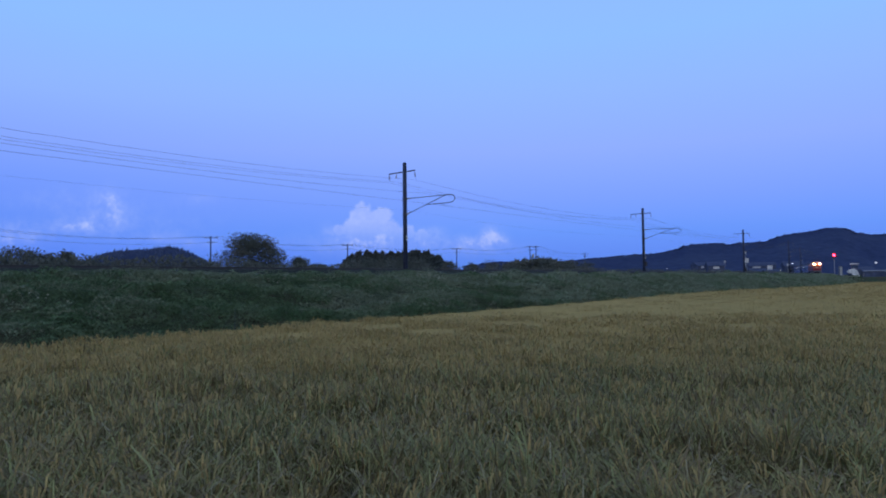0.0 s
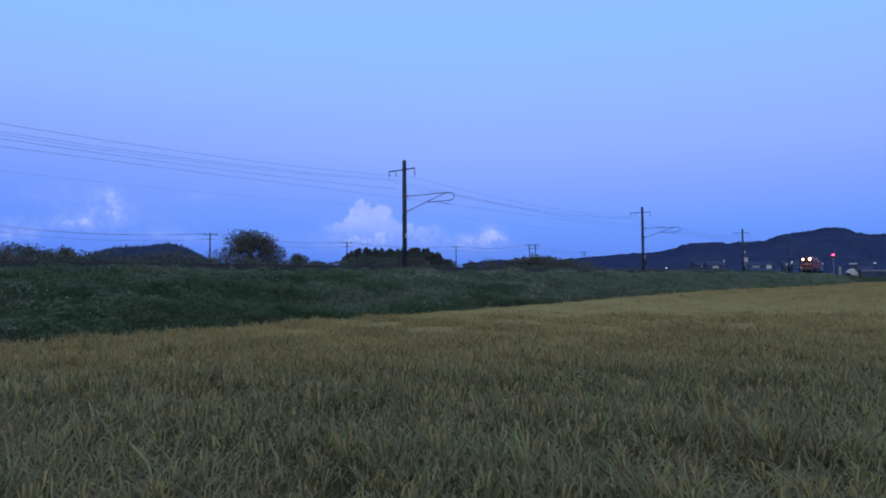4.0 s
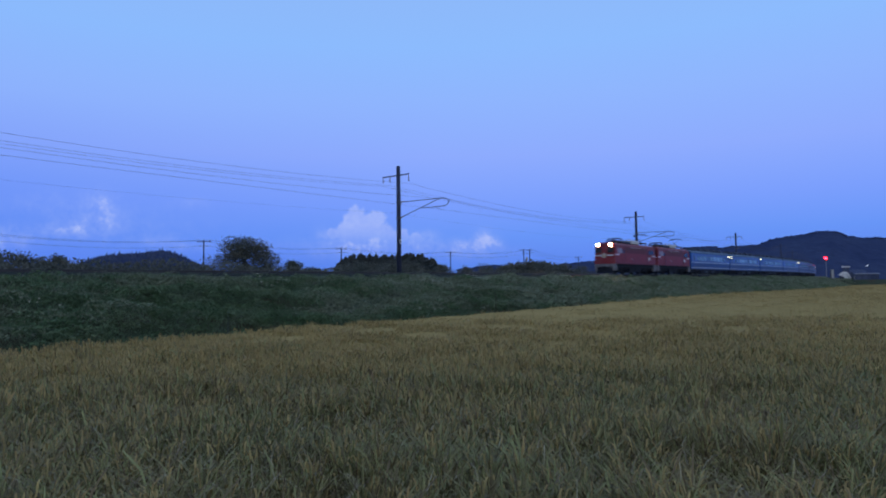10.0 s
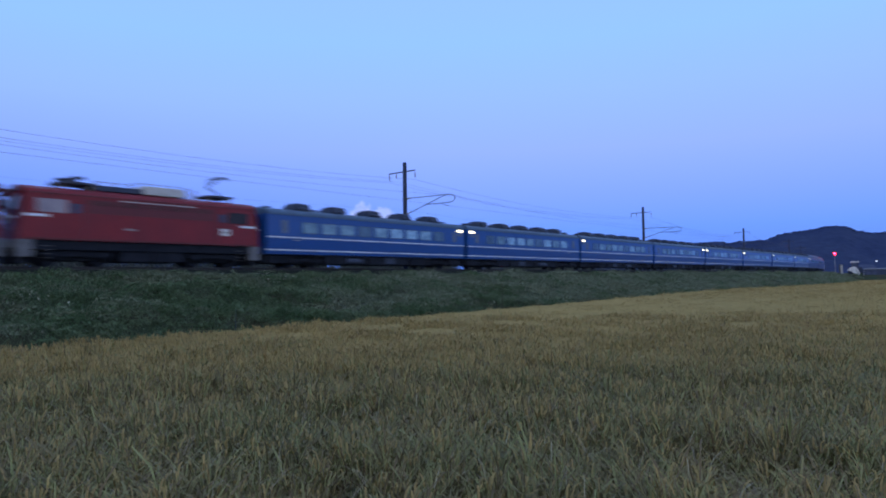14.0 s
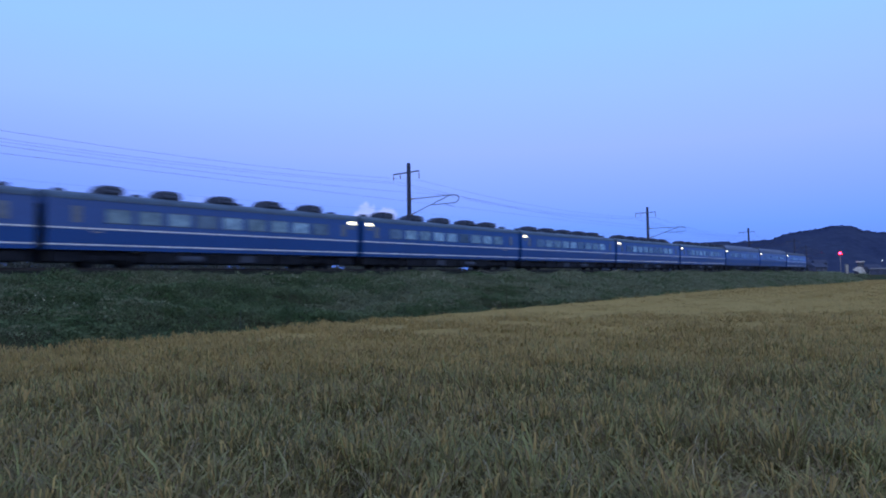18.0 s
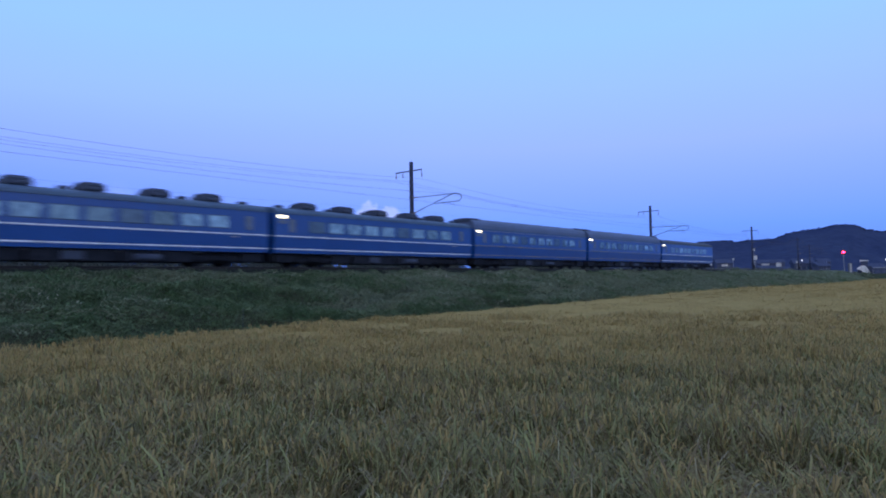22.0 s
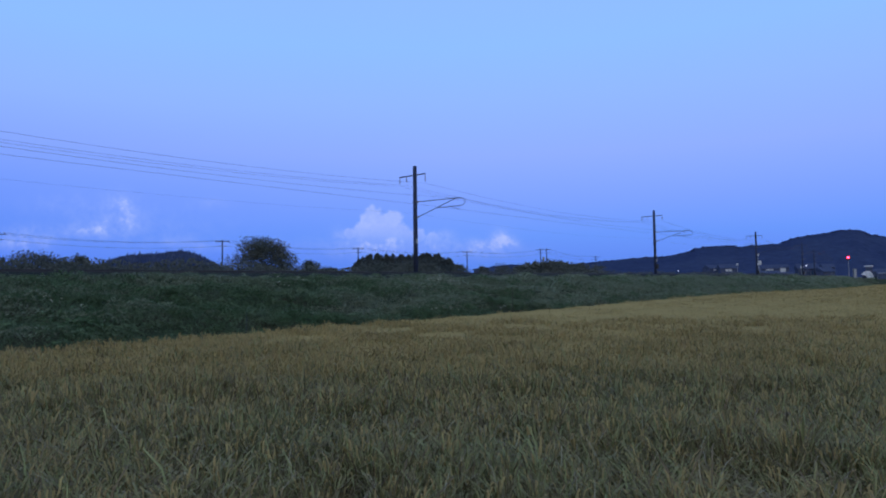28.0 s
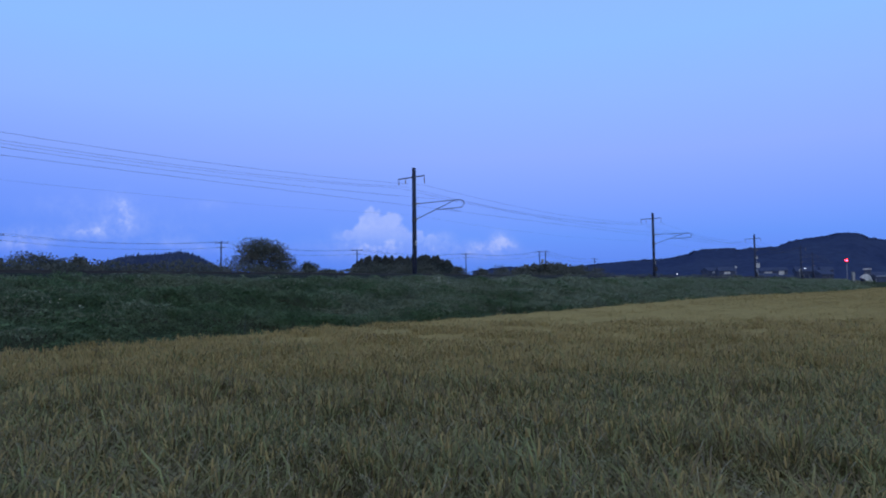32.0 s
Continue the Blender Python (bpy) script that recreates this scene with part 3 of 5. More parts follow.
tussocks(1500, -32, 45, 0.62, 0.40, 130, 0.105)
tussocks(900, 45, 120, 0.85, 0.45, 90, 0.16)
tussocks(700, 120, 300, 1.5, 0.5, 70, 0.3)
for count, s0, s1, h, w in ((95000, -32, 45, 0.50, 0.028), (46000, 45, 120, 0.54, 0.046), (22000, 120, 300, 0.6, 0.09)):
    s, d, p = bank_sites(count, s0, s1, 25.5, 35.9)
    dry = (np.sin(s * 0.23 + 2 * np.sin(d * 0.31)) + 0.7 * np.sin(s * 0.61 + 2.4 * np.sin(d * 0.8)) + 0.10 * (d - bend(s) - 30) + np.clip((s - 24) / 18, -0.9, 1.5) - 2.5 * np.clip((27.4 + bend(s) - d) / 1.2, 0, 1) + rng.normal(0, 0.4, count)) > 0.2
    bare = (s > 16) & (s < 23.5) & (d < 26.0)
    hh = h * rng.uniform(0.4, 1.2, count) * np.interp(d - bend(s), [34.4, 35.0], [1.0, 0.62])
    az = rng.uniform(0, 2 * np.pi, count)
    lean = hh * rng.uniform(0.4, 1.4, count)
    for sel, bin in ((dry & ~bare, pale), (~dry & ~bare, leafy)):
        bin.append(blades(p[sel], hh[sel], np.full(sel.sum(), w), lean[sel], az[sel], 2, 0.8))
# a taller fringe along the crest, and a few pale flower heads
for count, s0, s1, w in ((9000, -32, 45, 0.022), (7000, 45, 120, 0.04), (6000, 120, 300, 0.09)):
    s, d, p = bank_sites(count, s0, s1, 33.4, 34.9)
    hh = np.where(s < 32, 0.05, 0.0) * rng.uniform(0.5, 1, count) + (0.30 + 0.10 * np.sin(s * 0.7) + 0.09 * np.sin(s * 2.3)) * rng.uniform(0.5, 1.2, count)
    (leafy if s1 < 50 else pale).append(blades(p, hh, np.full(count, w), hh * rng.uniform(0.1, 0.7, count), rng.uniform(0, 2 * np.pi, count), 2, 0.8))
heads = []
for s0, d0, k in ((38.0, 32.8, 26), (38.6, 32.0, 18), (46.0, 34.0, 12), (70, 33.2, 14), (71, 32.2, 10), (30.8, 26.6, 8), (37.5, 26.8, 6), (10, 29.0, 4), (24, 32.2, 8), (118, 33.4, 10)):
    s, d = s0 + rng.normal(0, 0.7, k), d0 + rng.normal(0, 0.3, k) + float(bend(s0))
    z = ground_z(s, d) + lumps(s, d) + rng.uniform(0.4, 0.75, k)
    p = np.stack([s * ALONG.x + d * AWAY.x, s * ALONG.y + d * AWAY.y, z], 1)
    heads.append(leaves(np.repeat(p, 5, 0) + rng.normal(0, 0.05, (5 * k, 3)), np.full(5 * k, 0.065), 0.4))
piece("flower_heads", raw("flower_heads", *join(heads), FLOWER), weeds, "pale white flower heads")
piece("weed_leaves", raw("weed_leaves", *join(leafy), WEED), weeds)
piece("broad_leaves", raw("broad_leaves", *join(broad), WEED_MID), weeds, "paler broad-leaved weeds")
piece("grass_blades", raw("grass_blades", *join(pale), WEED_PALE), weeds)


def stake(s, d, top, r, label):
    p = spot(s, d, float(ground_z(s, d)))
    ob = thing("stake", label, "stake", "field stakes", m=Matrix.Translation(p))
    part("rod", rod((0, 0, -0.1), (0.03, 0.02, top - p.z), r, r * 0.8, 6), BARK if r > 0.02 else UNIT, ob)
    part("stub", rod((0.02, 0, (top - p.z) * 0.75), (0.12, 0.05, (top - p.z) * 0.82), r * 0.6, r * 0.4, 5), BARK if r > 0.02 else UNIT, ob)


stake(16.7, 25.5, 1.5, 0.009, "thin grey bamboo stake between rice and bank")
stake(38.2, 26.2, 2.3, 0.021, "thin dark wooden stake on the grassy bank")


# ---- railway line ----
def ribbon(profile, stations):
    """A profile of (d, z) carried along the line."""
    v, k = [], len(profile)
    for s in stations:
        for d, z in profile:
            v.append(track(s, d, z)[0])
    f = []
    for i in range(len(stations) - 1):
        for j in range(k - 1):
            a = i * k + j
            f.append((a, a + 1, a + k + 1, a + k))
    return [tuple(p) for p in v], f


LINE = [float(s) for s in list(range(-420, 160, 20)) + list(range(160, 344, 6)) + list(range(344, 800, 40))]
v, f = ribbon([(-2.7, 3.05), (-1.5, RAIL_Z - 0.17), (1.5, RAIL_Z - 0.17), (2.7, 3.05)], LINE)
tagged(new("track_bed", raw("track_bed", v, f, BALLAST, False)), "brown-grey crushed stone ballast under the railway track", "track bed", kind="structure")
for side in (-0.5335, 0.5335):
    v, f = ribbon([(side - 0.06, RAIL_Z - 0.14), (side - 0.033, RAIL_Z - 0.02), (side - 0.03, RAIL_Z), (side + 0.03, RAIL_Z), (side + 0.033, RAIL_Z - 0.02), (side + 0.06, RAIL_Z - 0.14)], LINE)
    tagged(new("rail", raw("rail", v, f, RUST)), "rusty steel running rail on concrete sleepers", "rail", group="running rails", kind="structure")
sv, sf = [], []
for i, s in enumerate(np.arange(-60, 260, 0.66)):
    m = Matrix.Translation(track(s, 0, RAIL_Z - 0.2)[0]) @ Matrix.Rotation(track(s)[1], 4, "Z")
    k = len(sv)
    for x, y, z in ((-1, -1, -1), (1, -1, -1), (1, 1, -1), (-1, 1, -1), (-1, -1, 1), (1, -1, 1), (1, 1, 1), (-1, 1, 1)):
        sv.append(tuple(m @ Vector((x * 0.12, y * 1.0, z * 0.07))))
    sf += [(k, k + 3, k + 2, k + 1), (k + 4, k + 5, k + 6, k + 7), (k, k + 1, k + 5, k + 4), (k + 1, k + 2, k + 6, k + 5), (k + 2, k + 3, k + 7, k + 6), (k + 3, k, k + 4, k + 7)]
tagged(new("sleepers", raw("sleepers", sv, sf, SLEEPER)), "grey concrete railway sleepers half sunk in ballast", "sleepers", kind="stuff")

POLE_D = 5.6
WIRES = {"feeder_far": (POLE_D + 2.0, 12.2), "feeder_mid": (POLE_D + 1.1, 12.2), "feeder_near": (POLE_D - 1.35, 12.15), "messenger": (0.1, 10.3), "contact": (0.1, 9.3), "low": (POLE_D + 0.3, 9.45)}


def mast():
    """Concrete catenary mast at the origin; y runs away from the track, z is above the rail."""
    ob = thing("catenary_mast", "dark concrete catenary mast with crossarm and hinged cantilever beside track", "catenary mast", group="catenary masts")
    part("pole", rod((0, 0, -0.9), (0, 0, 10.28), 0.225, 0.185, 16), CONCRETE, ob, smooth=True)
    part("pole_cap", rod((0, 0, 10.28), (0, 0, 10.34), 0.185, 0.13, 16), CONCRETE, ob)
    part("crossarm", box(0, 0.35, 9.45, 0.1, 3.4, 0.1, 0.01), STEEL, ob)
    for y, l in ((2.0, 0.62), (1.1, 0.55), (-1.33, 0.75)):
        bm = rod((0, y, 9.45), (0, y, 9.45 - l), 0.022, sides=6)
        for i in range(4):
            rod((0, y, 9.45 - l * (0.35 + 0.15 * i)), (0, y, 9.45 - l * (0.42 + 0.15 * i)), 0.075, 0.05, 8, bm)
        part("insulator", bm, PORCELAIN, ob)
    part("top_tube", rod((0, -0.2, 6.85), (0, -5.5, 6.78), 0.036, sides=8), STEEL, ob)
    part("stay_tube", rod((0, -0.2, 5.35), (0, -5.0, 6.77), 0.036, sides=8), STEEL, ob)
    bend_pts = [(0, -5.0, 6.77)] + [(0, -5.5 - 0.58 * math.sin(radians(a)), 6.41 + 0.36 * math.cos(radians(a))) for a in range(0, 181, 20)]
    part("curved_end", chain(bend_pts, 0.036), STEEL, ob)
    part("registration_tube", rod((0, -5.6, 6.05), (0, -2.9, 6.08), 0.034), STEEL, ob)
    part("steady_arm", chain([(0, -4.4, 6.05), (0, -5.0, 5.85), (0, -5.5, 5.7)], 0.02), STEEL, ob)
    for z in (6.85, 5.35):
        part("clamp", rod((0, 0, z - 0.09), (0, 0, z + 0.09), 0.235, sides=14), STEEL, ob)
        part("arm_insulator", rod((0, -0.22, z), (0, -0.75, z + (0.02 if z > 6 else 0.18)), 0.07, 0.05, 8), PORCELAIN, ob)
    plate = part("number_plate", box(0, -0.2, 3.1, 0.22, 0.03, 0.42, 0.005), WHITE, ob, "small white plate with black mark")
    part("plate_mark", box(0, -0.218, 3.08, 0.12, 0.012, 0.18), BLACK, plate)
    return ob


def along_pose(s, d, z):
    p, a = track(s, d, z)
    return Matrix.Translation(p) @ Matrix.Rotation(a, 4, "Z")


MASTS = [-65.3, -9.3, 46.7, 103.1, 159.2, 215.5, 268.5]
first = mast()
first.matrix_basis = along_pose(MASTS[0], POLE_D, RAIL_Z)
for s in MASTS[1:]:
    one = copy_thing(first, along_pose(s, POLE_D, RAIL_Z - (0.55 if s > 150 else 0.0)))
    if s > 100:
        part("switch_box", box(0.05, -0.3, 1.35, 0.5, 0.3, 0.75, 0.03), RUST, one, "brown steel switch box")
        part("warning_plate", box(0, -0.26, 2.35, 0.34, 0.03, 0.5, 0.01), GREY, one, "pale warning plate")

for name, (d, z) in WIRES.items():
    bm = bmesh.new()
    sag = {"contact": 0.05, "messenger": 0.72, "low": 0.6}.get(name, 0.95)
    pts = []
    for a, b in zip(MASTS, MASTS[1:]):
        for i in range(12):
            f = i / 12
            lower = 0.55 * min(max((a + (b - a) * f - 103) / 56, 0.0), 1.0) if name.startswith("feeder") else 0.0
            pts.append(track(a + (b - a) * f, d, z - lower - 4 * sag * f * (1 - f))[0])
    chain(pts, 0.005 if name == "low" else 0.011, 4, bm)
    kind = "contact wire" if name == "contact" else "messenger wire" if name == "messenger" else "feeder wire"
    tagged(new(kind.replace(" ", "_"), finish("wire", bm, WIRE)), f"thin dark overhead {kind} sagging between catenary masts", "overhead wire", group="overhead wires")
droppers = bmesh.new()
for a, b in zip(MASTS, MASTS[1:]):
    for f in (0.1, 0.3, 0.5, 0.7, 0.9):
        s = a + (b - a) * f
        rod(track(s, 0.1, 9.3 - 0.2 * f * (1 - f))[0], track(s, 0.1, 10.3 - 2.88 * f * (1 - f))[0], 0.003, sides=4, bm=droppers)
tagged(new("wire_droppers", finish("wire_droppers", droppers, WIRE)), "short thin droppers between messenger and contact wire", "droppers", kind="stuff")


# ---- the train ----
def wheel_mesh(r):
    bm = rod((0, -0.065, 0), (0, 0.065, 0), r, sides=20)
    rod((0, -0.09, 0), (0, -0.065, 0), r + 0.03, sides=20, bm=bm)
    rod((0, 0.065, 0), (0, 0.12, 0), 0.13, sides=10, bm=bm)
    return finish("wheel", bm, DIRT_SHADE)


WHEEL = {r: wheel_mesh(r) for r in (0.43, 0.56)}


def bogie(ob, x, base, r):
    bm = box(0, 0, r + 0.02, base + 0.3, 1.5, r, 0.04)
    box(0, 0.98, r + 0.08, base + 1.0, 0.16, 0.26, 0.04, bm)
    box(0, -0.98, r + 0.08, base + 1.0, 0.16, 0.22, 0.04, bm)
    box(0, 0, r + 0.1, 0.5, 2.0, 0.25, 0.03, bm)
    for e in (-1, 1):
        for y in (-1.02, 1.02):
            box(e * base / 2, y, r, 0.34, 0.2, 0.34, 0.04, bm)
            rod((e * base / 4, y, r - 0.1), (e * base / 4, y, r + 0.3), 0.1, sides=10, bm=bm)
    bmesh.ops.translate(bm, vec=(x, 0, 0), verts=bm.verts)
    b = part("bogie", bm, DIRT_SHADE, ob, "grimy steel bogie, darkened like the shade under the car")
    for e in (-1, 1):
        for y in (-0.56, 0.56):
            w = piece("wheel", WHEEL[r], b)
            w.location = (x + e * base / 2, y, r)
            if y < 0:
                w.rotation_euler = (0, 0, math.pi)
        part("axle", rod((x + e * base / 2, -0.9, r), (x + e * base / 2, 0.9, r), 0.08), DIRT_SHADE, b)


def shell(profile, half, rake):
    """A closed body with both ends shaped by rake(y, z)."""
    bm = bmesh.new()
    n = len(profile)
    a = [bm.verts.new((-half - rake(y, z), y, z)) for y, z in profile]
    b = [bm.verts.new((half + rake(y, z), y, z)) for y, z in profile]
    for i in range(n):
        bm.faces.new((a[i], b[i], b[(i + 1) % n], a[(i + 1) % n]))
    bm.faces.new(a[::-1])
    bm.faces.new(b)
    bmesh.ops.recalc_face_normals(bm, faces=bm.faces)
    bmesh.ops.triangulate(bm, faces=[q for q in bm.faces if len(q.verts) > 4])
    return bm


def pantograph(ob, x, up):
    e = part("pantograph", box(x, 0, 4.36, 1.8, 1.5, 0.12, 0.02), STEEL, ob, "raised current collector" if up else "folded current collector")
    for sx in (-0.7, 0.7):
        for y in (-0.6, 0.6):
            part("insulator", rod((x + sx, y, 4.0), (x + sx, y, 4.32), 0.09, 0.06, 8), PORCELAIN, e)
    if up:
        part("lower_arm", rod((x - 0.75, 0, 4.42), (x + 0.55, 0, 4.98), 0.045), STEEL, e)
        bm = rod((x + 0.55, 0.12, 4.95), (x - 0.25, 0.5, 5.55), 0.025)
        rod((x + 0.55, -0.12, 4.95), (x - 0.25, -0.5, 5.55), 0.025, bm=bm)
        part("upper_arm", bm, STEEL, e)
        z, hx = 5.6, x - 0.25
    else:
        bm = rod((x - 0.75, 0, 4.48), (x + 0.8, 0, 4.56), 0.06)
        rod((x + 0.8, 0.12, 4.58), (x - 0.4, 0.5, 4.68), 0.045, bm=bm)
        rod((x + 0.8, -0.12, 4.58), (x - 0.4, -0.5, 4.68), 0.045, bm=bm)
        part("folded_arms", bm, STEEL, e)
        z, hx = 4.72, x - 0.1
    bm = bmesh.new()
    for sx in (-0.17, 0.17):
        chain([(hx + sx, -0.95, z - 0.22), (hx + sx, -0.72, z), (hx + sx, 0.72, z), (hx + sx, 0.95, z - 0.22)], 0.045, bm=bm)
    part("collector_head", bm, BLACK, e)


def tube(a, b, r, bore):
    """A hollow round housing from a to b."""
    bm = bmesh.new()
    a, b = Vector(a), Vector(b)
    turn = (b - a).to_track_quat("Z", "Y")
    rings = []
    for end, rad in ((a, bore), (a, r), (b, r), (b, bore)):
        rings.append([bm.verts.new(end + turn @ Vector((rad * math.cos(k * math.pi / 10), rad * math.sin(k * math.pi / 10), 0))) for k in range(20)])
    for i in range(4):
        p, q = rings[i], rings[(i + 1) % 4]
        for k in range(20):
            bm.faces.new((p[k], p[(k + 1) % 20], q[(k + 1) % 20], q[k]))
    bmesh.ops.recalc_face_normals(bm, faces=bm.faces)
    return bm


def locomotive(lit, label):
    ob = thing("electric_locomotive", label, "locomotive", group="electric locomotives")
    w = 1.4
    prof = [(-w, 1.32), (-w, 3.62), (-1.27, 3.84), (-0.9, 4.0), (-0.45, 4.07), (0, 4.09), (0.45, 4.07), (0.9, 4.0), (1.27, 3.84), (w, 3.62), (w, 1.32)]
    rake = lambda y, z: 0.45 - max(0.0, z - 2.5) * 0.26 - 0.14 * (abs(y) / w) ** 4
    part("body", shell(prof, 6.5, rake), RED, ob)
    part("underframe", box(0, 0, 1.08, 13.5, 2.5, 0.5, 0.03), DIRT_SHADE, ob)
    for x in (-3.95, 3.95):
        bogie(ob, x, 2.5, 0.56)
    for x, l in ((-0.95, 1.8), (0.95, 1.8)):
        part("equipment_box", box(x, 0, 0.68, l, 2.3, 0.84, 0.05), DIRT_SHADE, ob)
    for y in (-1, 1):
        for e in (-1, 1):
            part("cab_side_window", box(e * 5.3, y * 1.405, 3.02, 1.4, 0.03, 0.68, 0.02), CAB_PANE if e > 0 else SCREEN, ob, "sliding cab window")
            for j in range(4):
                part("step_tread", box(e * 5.5, y * 1.27, 0.42 + 0.2 * j, 0.42, 0.12, 0.02), STEP_GREY, ob)
            door = part("cab_door", box(e * 4.2, y * 1.402, 2.45, 0.62, 0.025, 1.9, 0.01), RED, ob)
            part("door_window", box(e * 4.2, y * 1.42, 2.95, 0.42, 0.02, 0.5, 0.02), GLASS, door)
            part("side_band", box(e * 6.0, y * 1.404, 2.52, 1.05, 0.02, 0.13), BLUED_WHITE, ob, "white band under the cab window")
            part("step_skirt", box(e * 6.52, y * 1.2, 0.88, 0.75, 0.36, 0.86, 0.04), STEP_GREY, ob, "grimy grey corner step plate")
            part("handrail", rod((e * 3.82, y * 1.45, 1.5), (e * 3.82, y * 1.45, 2.7), 0.018), STEEL, ob)
        for x in (-2.9, -1.45, 0.0, 1.45, 2.9):
            louvre = part("louvre", box(x, y * 1.408, 3.3, 1.15, 0.02, 0.22), RED_DARK, ob)
            for j in range(3):
                part("slat", box(x, y * 1.42, 3.24 + 0.06 * j, 1.1, 0.02, 0.03), RED_DARK, louvre)
        part("grille_panel", box(0, y * 1.4015, 3.1, 7.4, 0.014, 0.72), RED_GRILLE, ob)
        # thin pale strip between the grille panel and the gutter
        part("grab_rail", box(-0.2, y * 1.425, 3.5, 4.4, 0.02, 0.045), PALE, ob)
        part("rain_gutter", box(0, y * 1.41, 3.64, 13.0, 0.04, 0.04), RED_DARK, ob)
        part("sill_line", box(0, y * 1.403, 1.38, 13.0, 0.02, 0.06), RED_DARK, ob)
        plate = part("maker_plate", box(-4.4, y * 1.405, 2.12, 0.62, 0.02, 0.42), WHITE, ob, "white marking panel")
        part("plate_bar", box(-4.4, y * 1.418, 2.12, 0.5, 0.012, 0.1), GREY, plate)
        part("small_plate", box(1.4, y * 1.405, 2.0, 0.5, 0.02, 0.1), GREY, ob)
    for e in (-1, 1):
        for y in (-0.82, 0.82):
            part("windscreen", box(0, 0, 0, 0.03, 0.86, 0.68, 0.02, turn=Matrix.Rotation(-e * 0.25, 4, "Y")), SCREEN, ob).location = (e * 6.815, y, 3.08)
            lamp = part("headlight", tube((e * 6.58, y * 1.02, 3.77), (e * 6.89, y * 1.02, 3.76), 0.195, 0.165), RED_DARK, ob)
            on = lit and e > 0
            part("lens", rod((e * 6.85, y * 1.02, 3.76), (e * 6.885, y * 1.02, 3.76), 0.16, 0.15, 16), HEADLIGHT if on else GLASS, lamp, "lit warm lens" if on else "")
            part("tail_lamp", rod((e * 6.9, y * 1.25, 1.75), (e * 6.98, y * 1.25, 1.75), 0.08, sides=12), RED_DARK, ob)
        part("end_door", box(e * 6.952, 0, 2.2, 0.03, 0.7, 1.6, 0.02), RED, ob)
        part("front_band", box(e * 6.948, 0, 2.4, 0.03, 2.5, 0.1), BLUED_WHITE, ob, "white band across the nose")
        emblem = part("emblem", rod((e * 6.96, 0, 2.38), (e * 7.02, 0, 2.38), 0.28, sides=20), PALE, ob, "round pale metal emblem")
        part("emblem_ring", rod((e * 7.02, 0, 2.38), (e * 7.03, 0, 2.38), 0.2, sides=20), GOLD, emblem)
        part("coupler", box(e * 6.95, 0, 0.88, 0.4, 0.3, 0.34, 0.05), DIRT_SHADE, ob)
        part("buffer_beam", box(e * 6.72, 0, 1.12, 0.5, 2.5, 0.36, 0.04), STEP_GREY, ob)
        part("snow_plough", box(e * 6.55, 0, 0.5, 0.5, 2.3, 0.7, 0.05), DIRT_SHADE, ob)
    part("roof_box", box(-0.8, 0, 4.30, 2.5, 1.9, 0.5, 0.06), PALE, ob, "pale grey roof housing")
    part("roof_hatch", box(1.75, 0, 4.2, 2.7, 1.7, 0.3, 0.05), UNIT, ob)
    bm = bmesh.new()
    for x in (2.8, 1.9, 1.0, -2.5, -2.9):
        rod((x, 0.5, 4.05), (x, 0.5, 4.6), 0.08, 0.05, 8, bm)
    chain([(2.9, 0.5, 4.58), (1.0, 0.5, 4.58), (0.5, 0.5, 4.72), (-2.1, 0.5, 4.72), (-2.9, 0.5, 4.58)], 0.02, bm=bm)
    part("roof_busbar", bm, PORCELAIN, ob)
    pantograph(ob, 3.85, False)
    pantograph(ob, -4.5, True)
    return ob


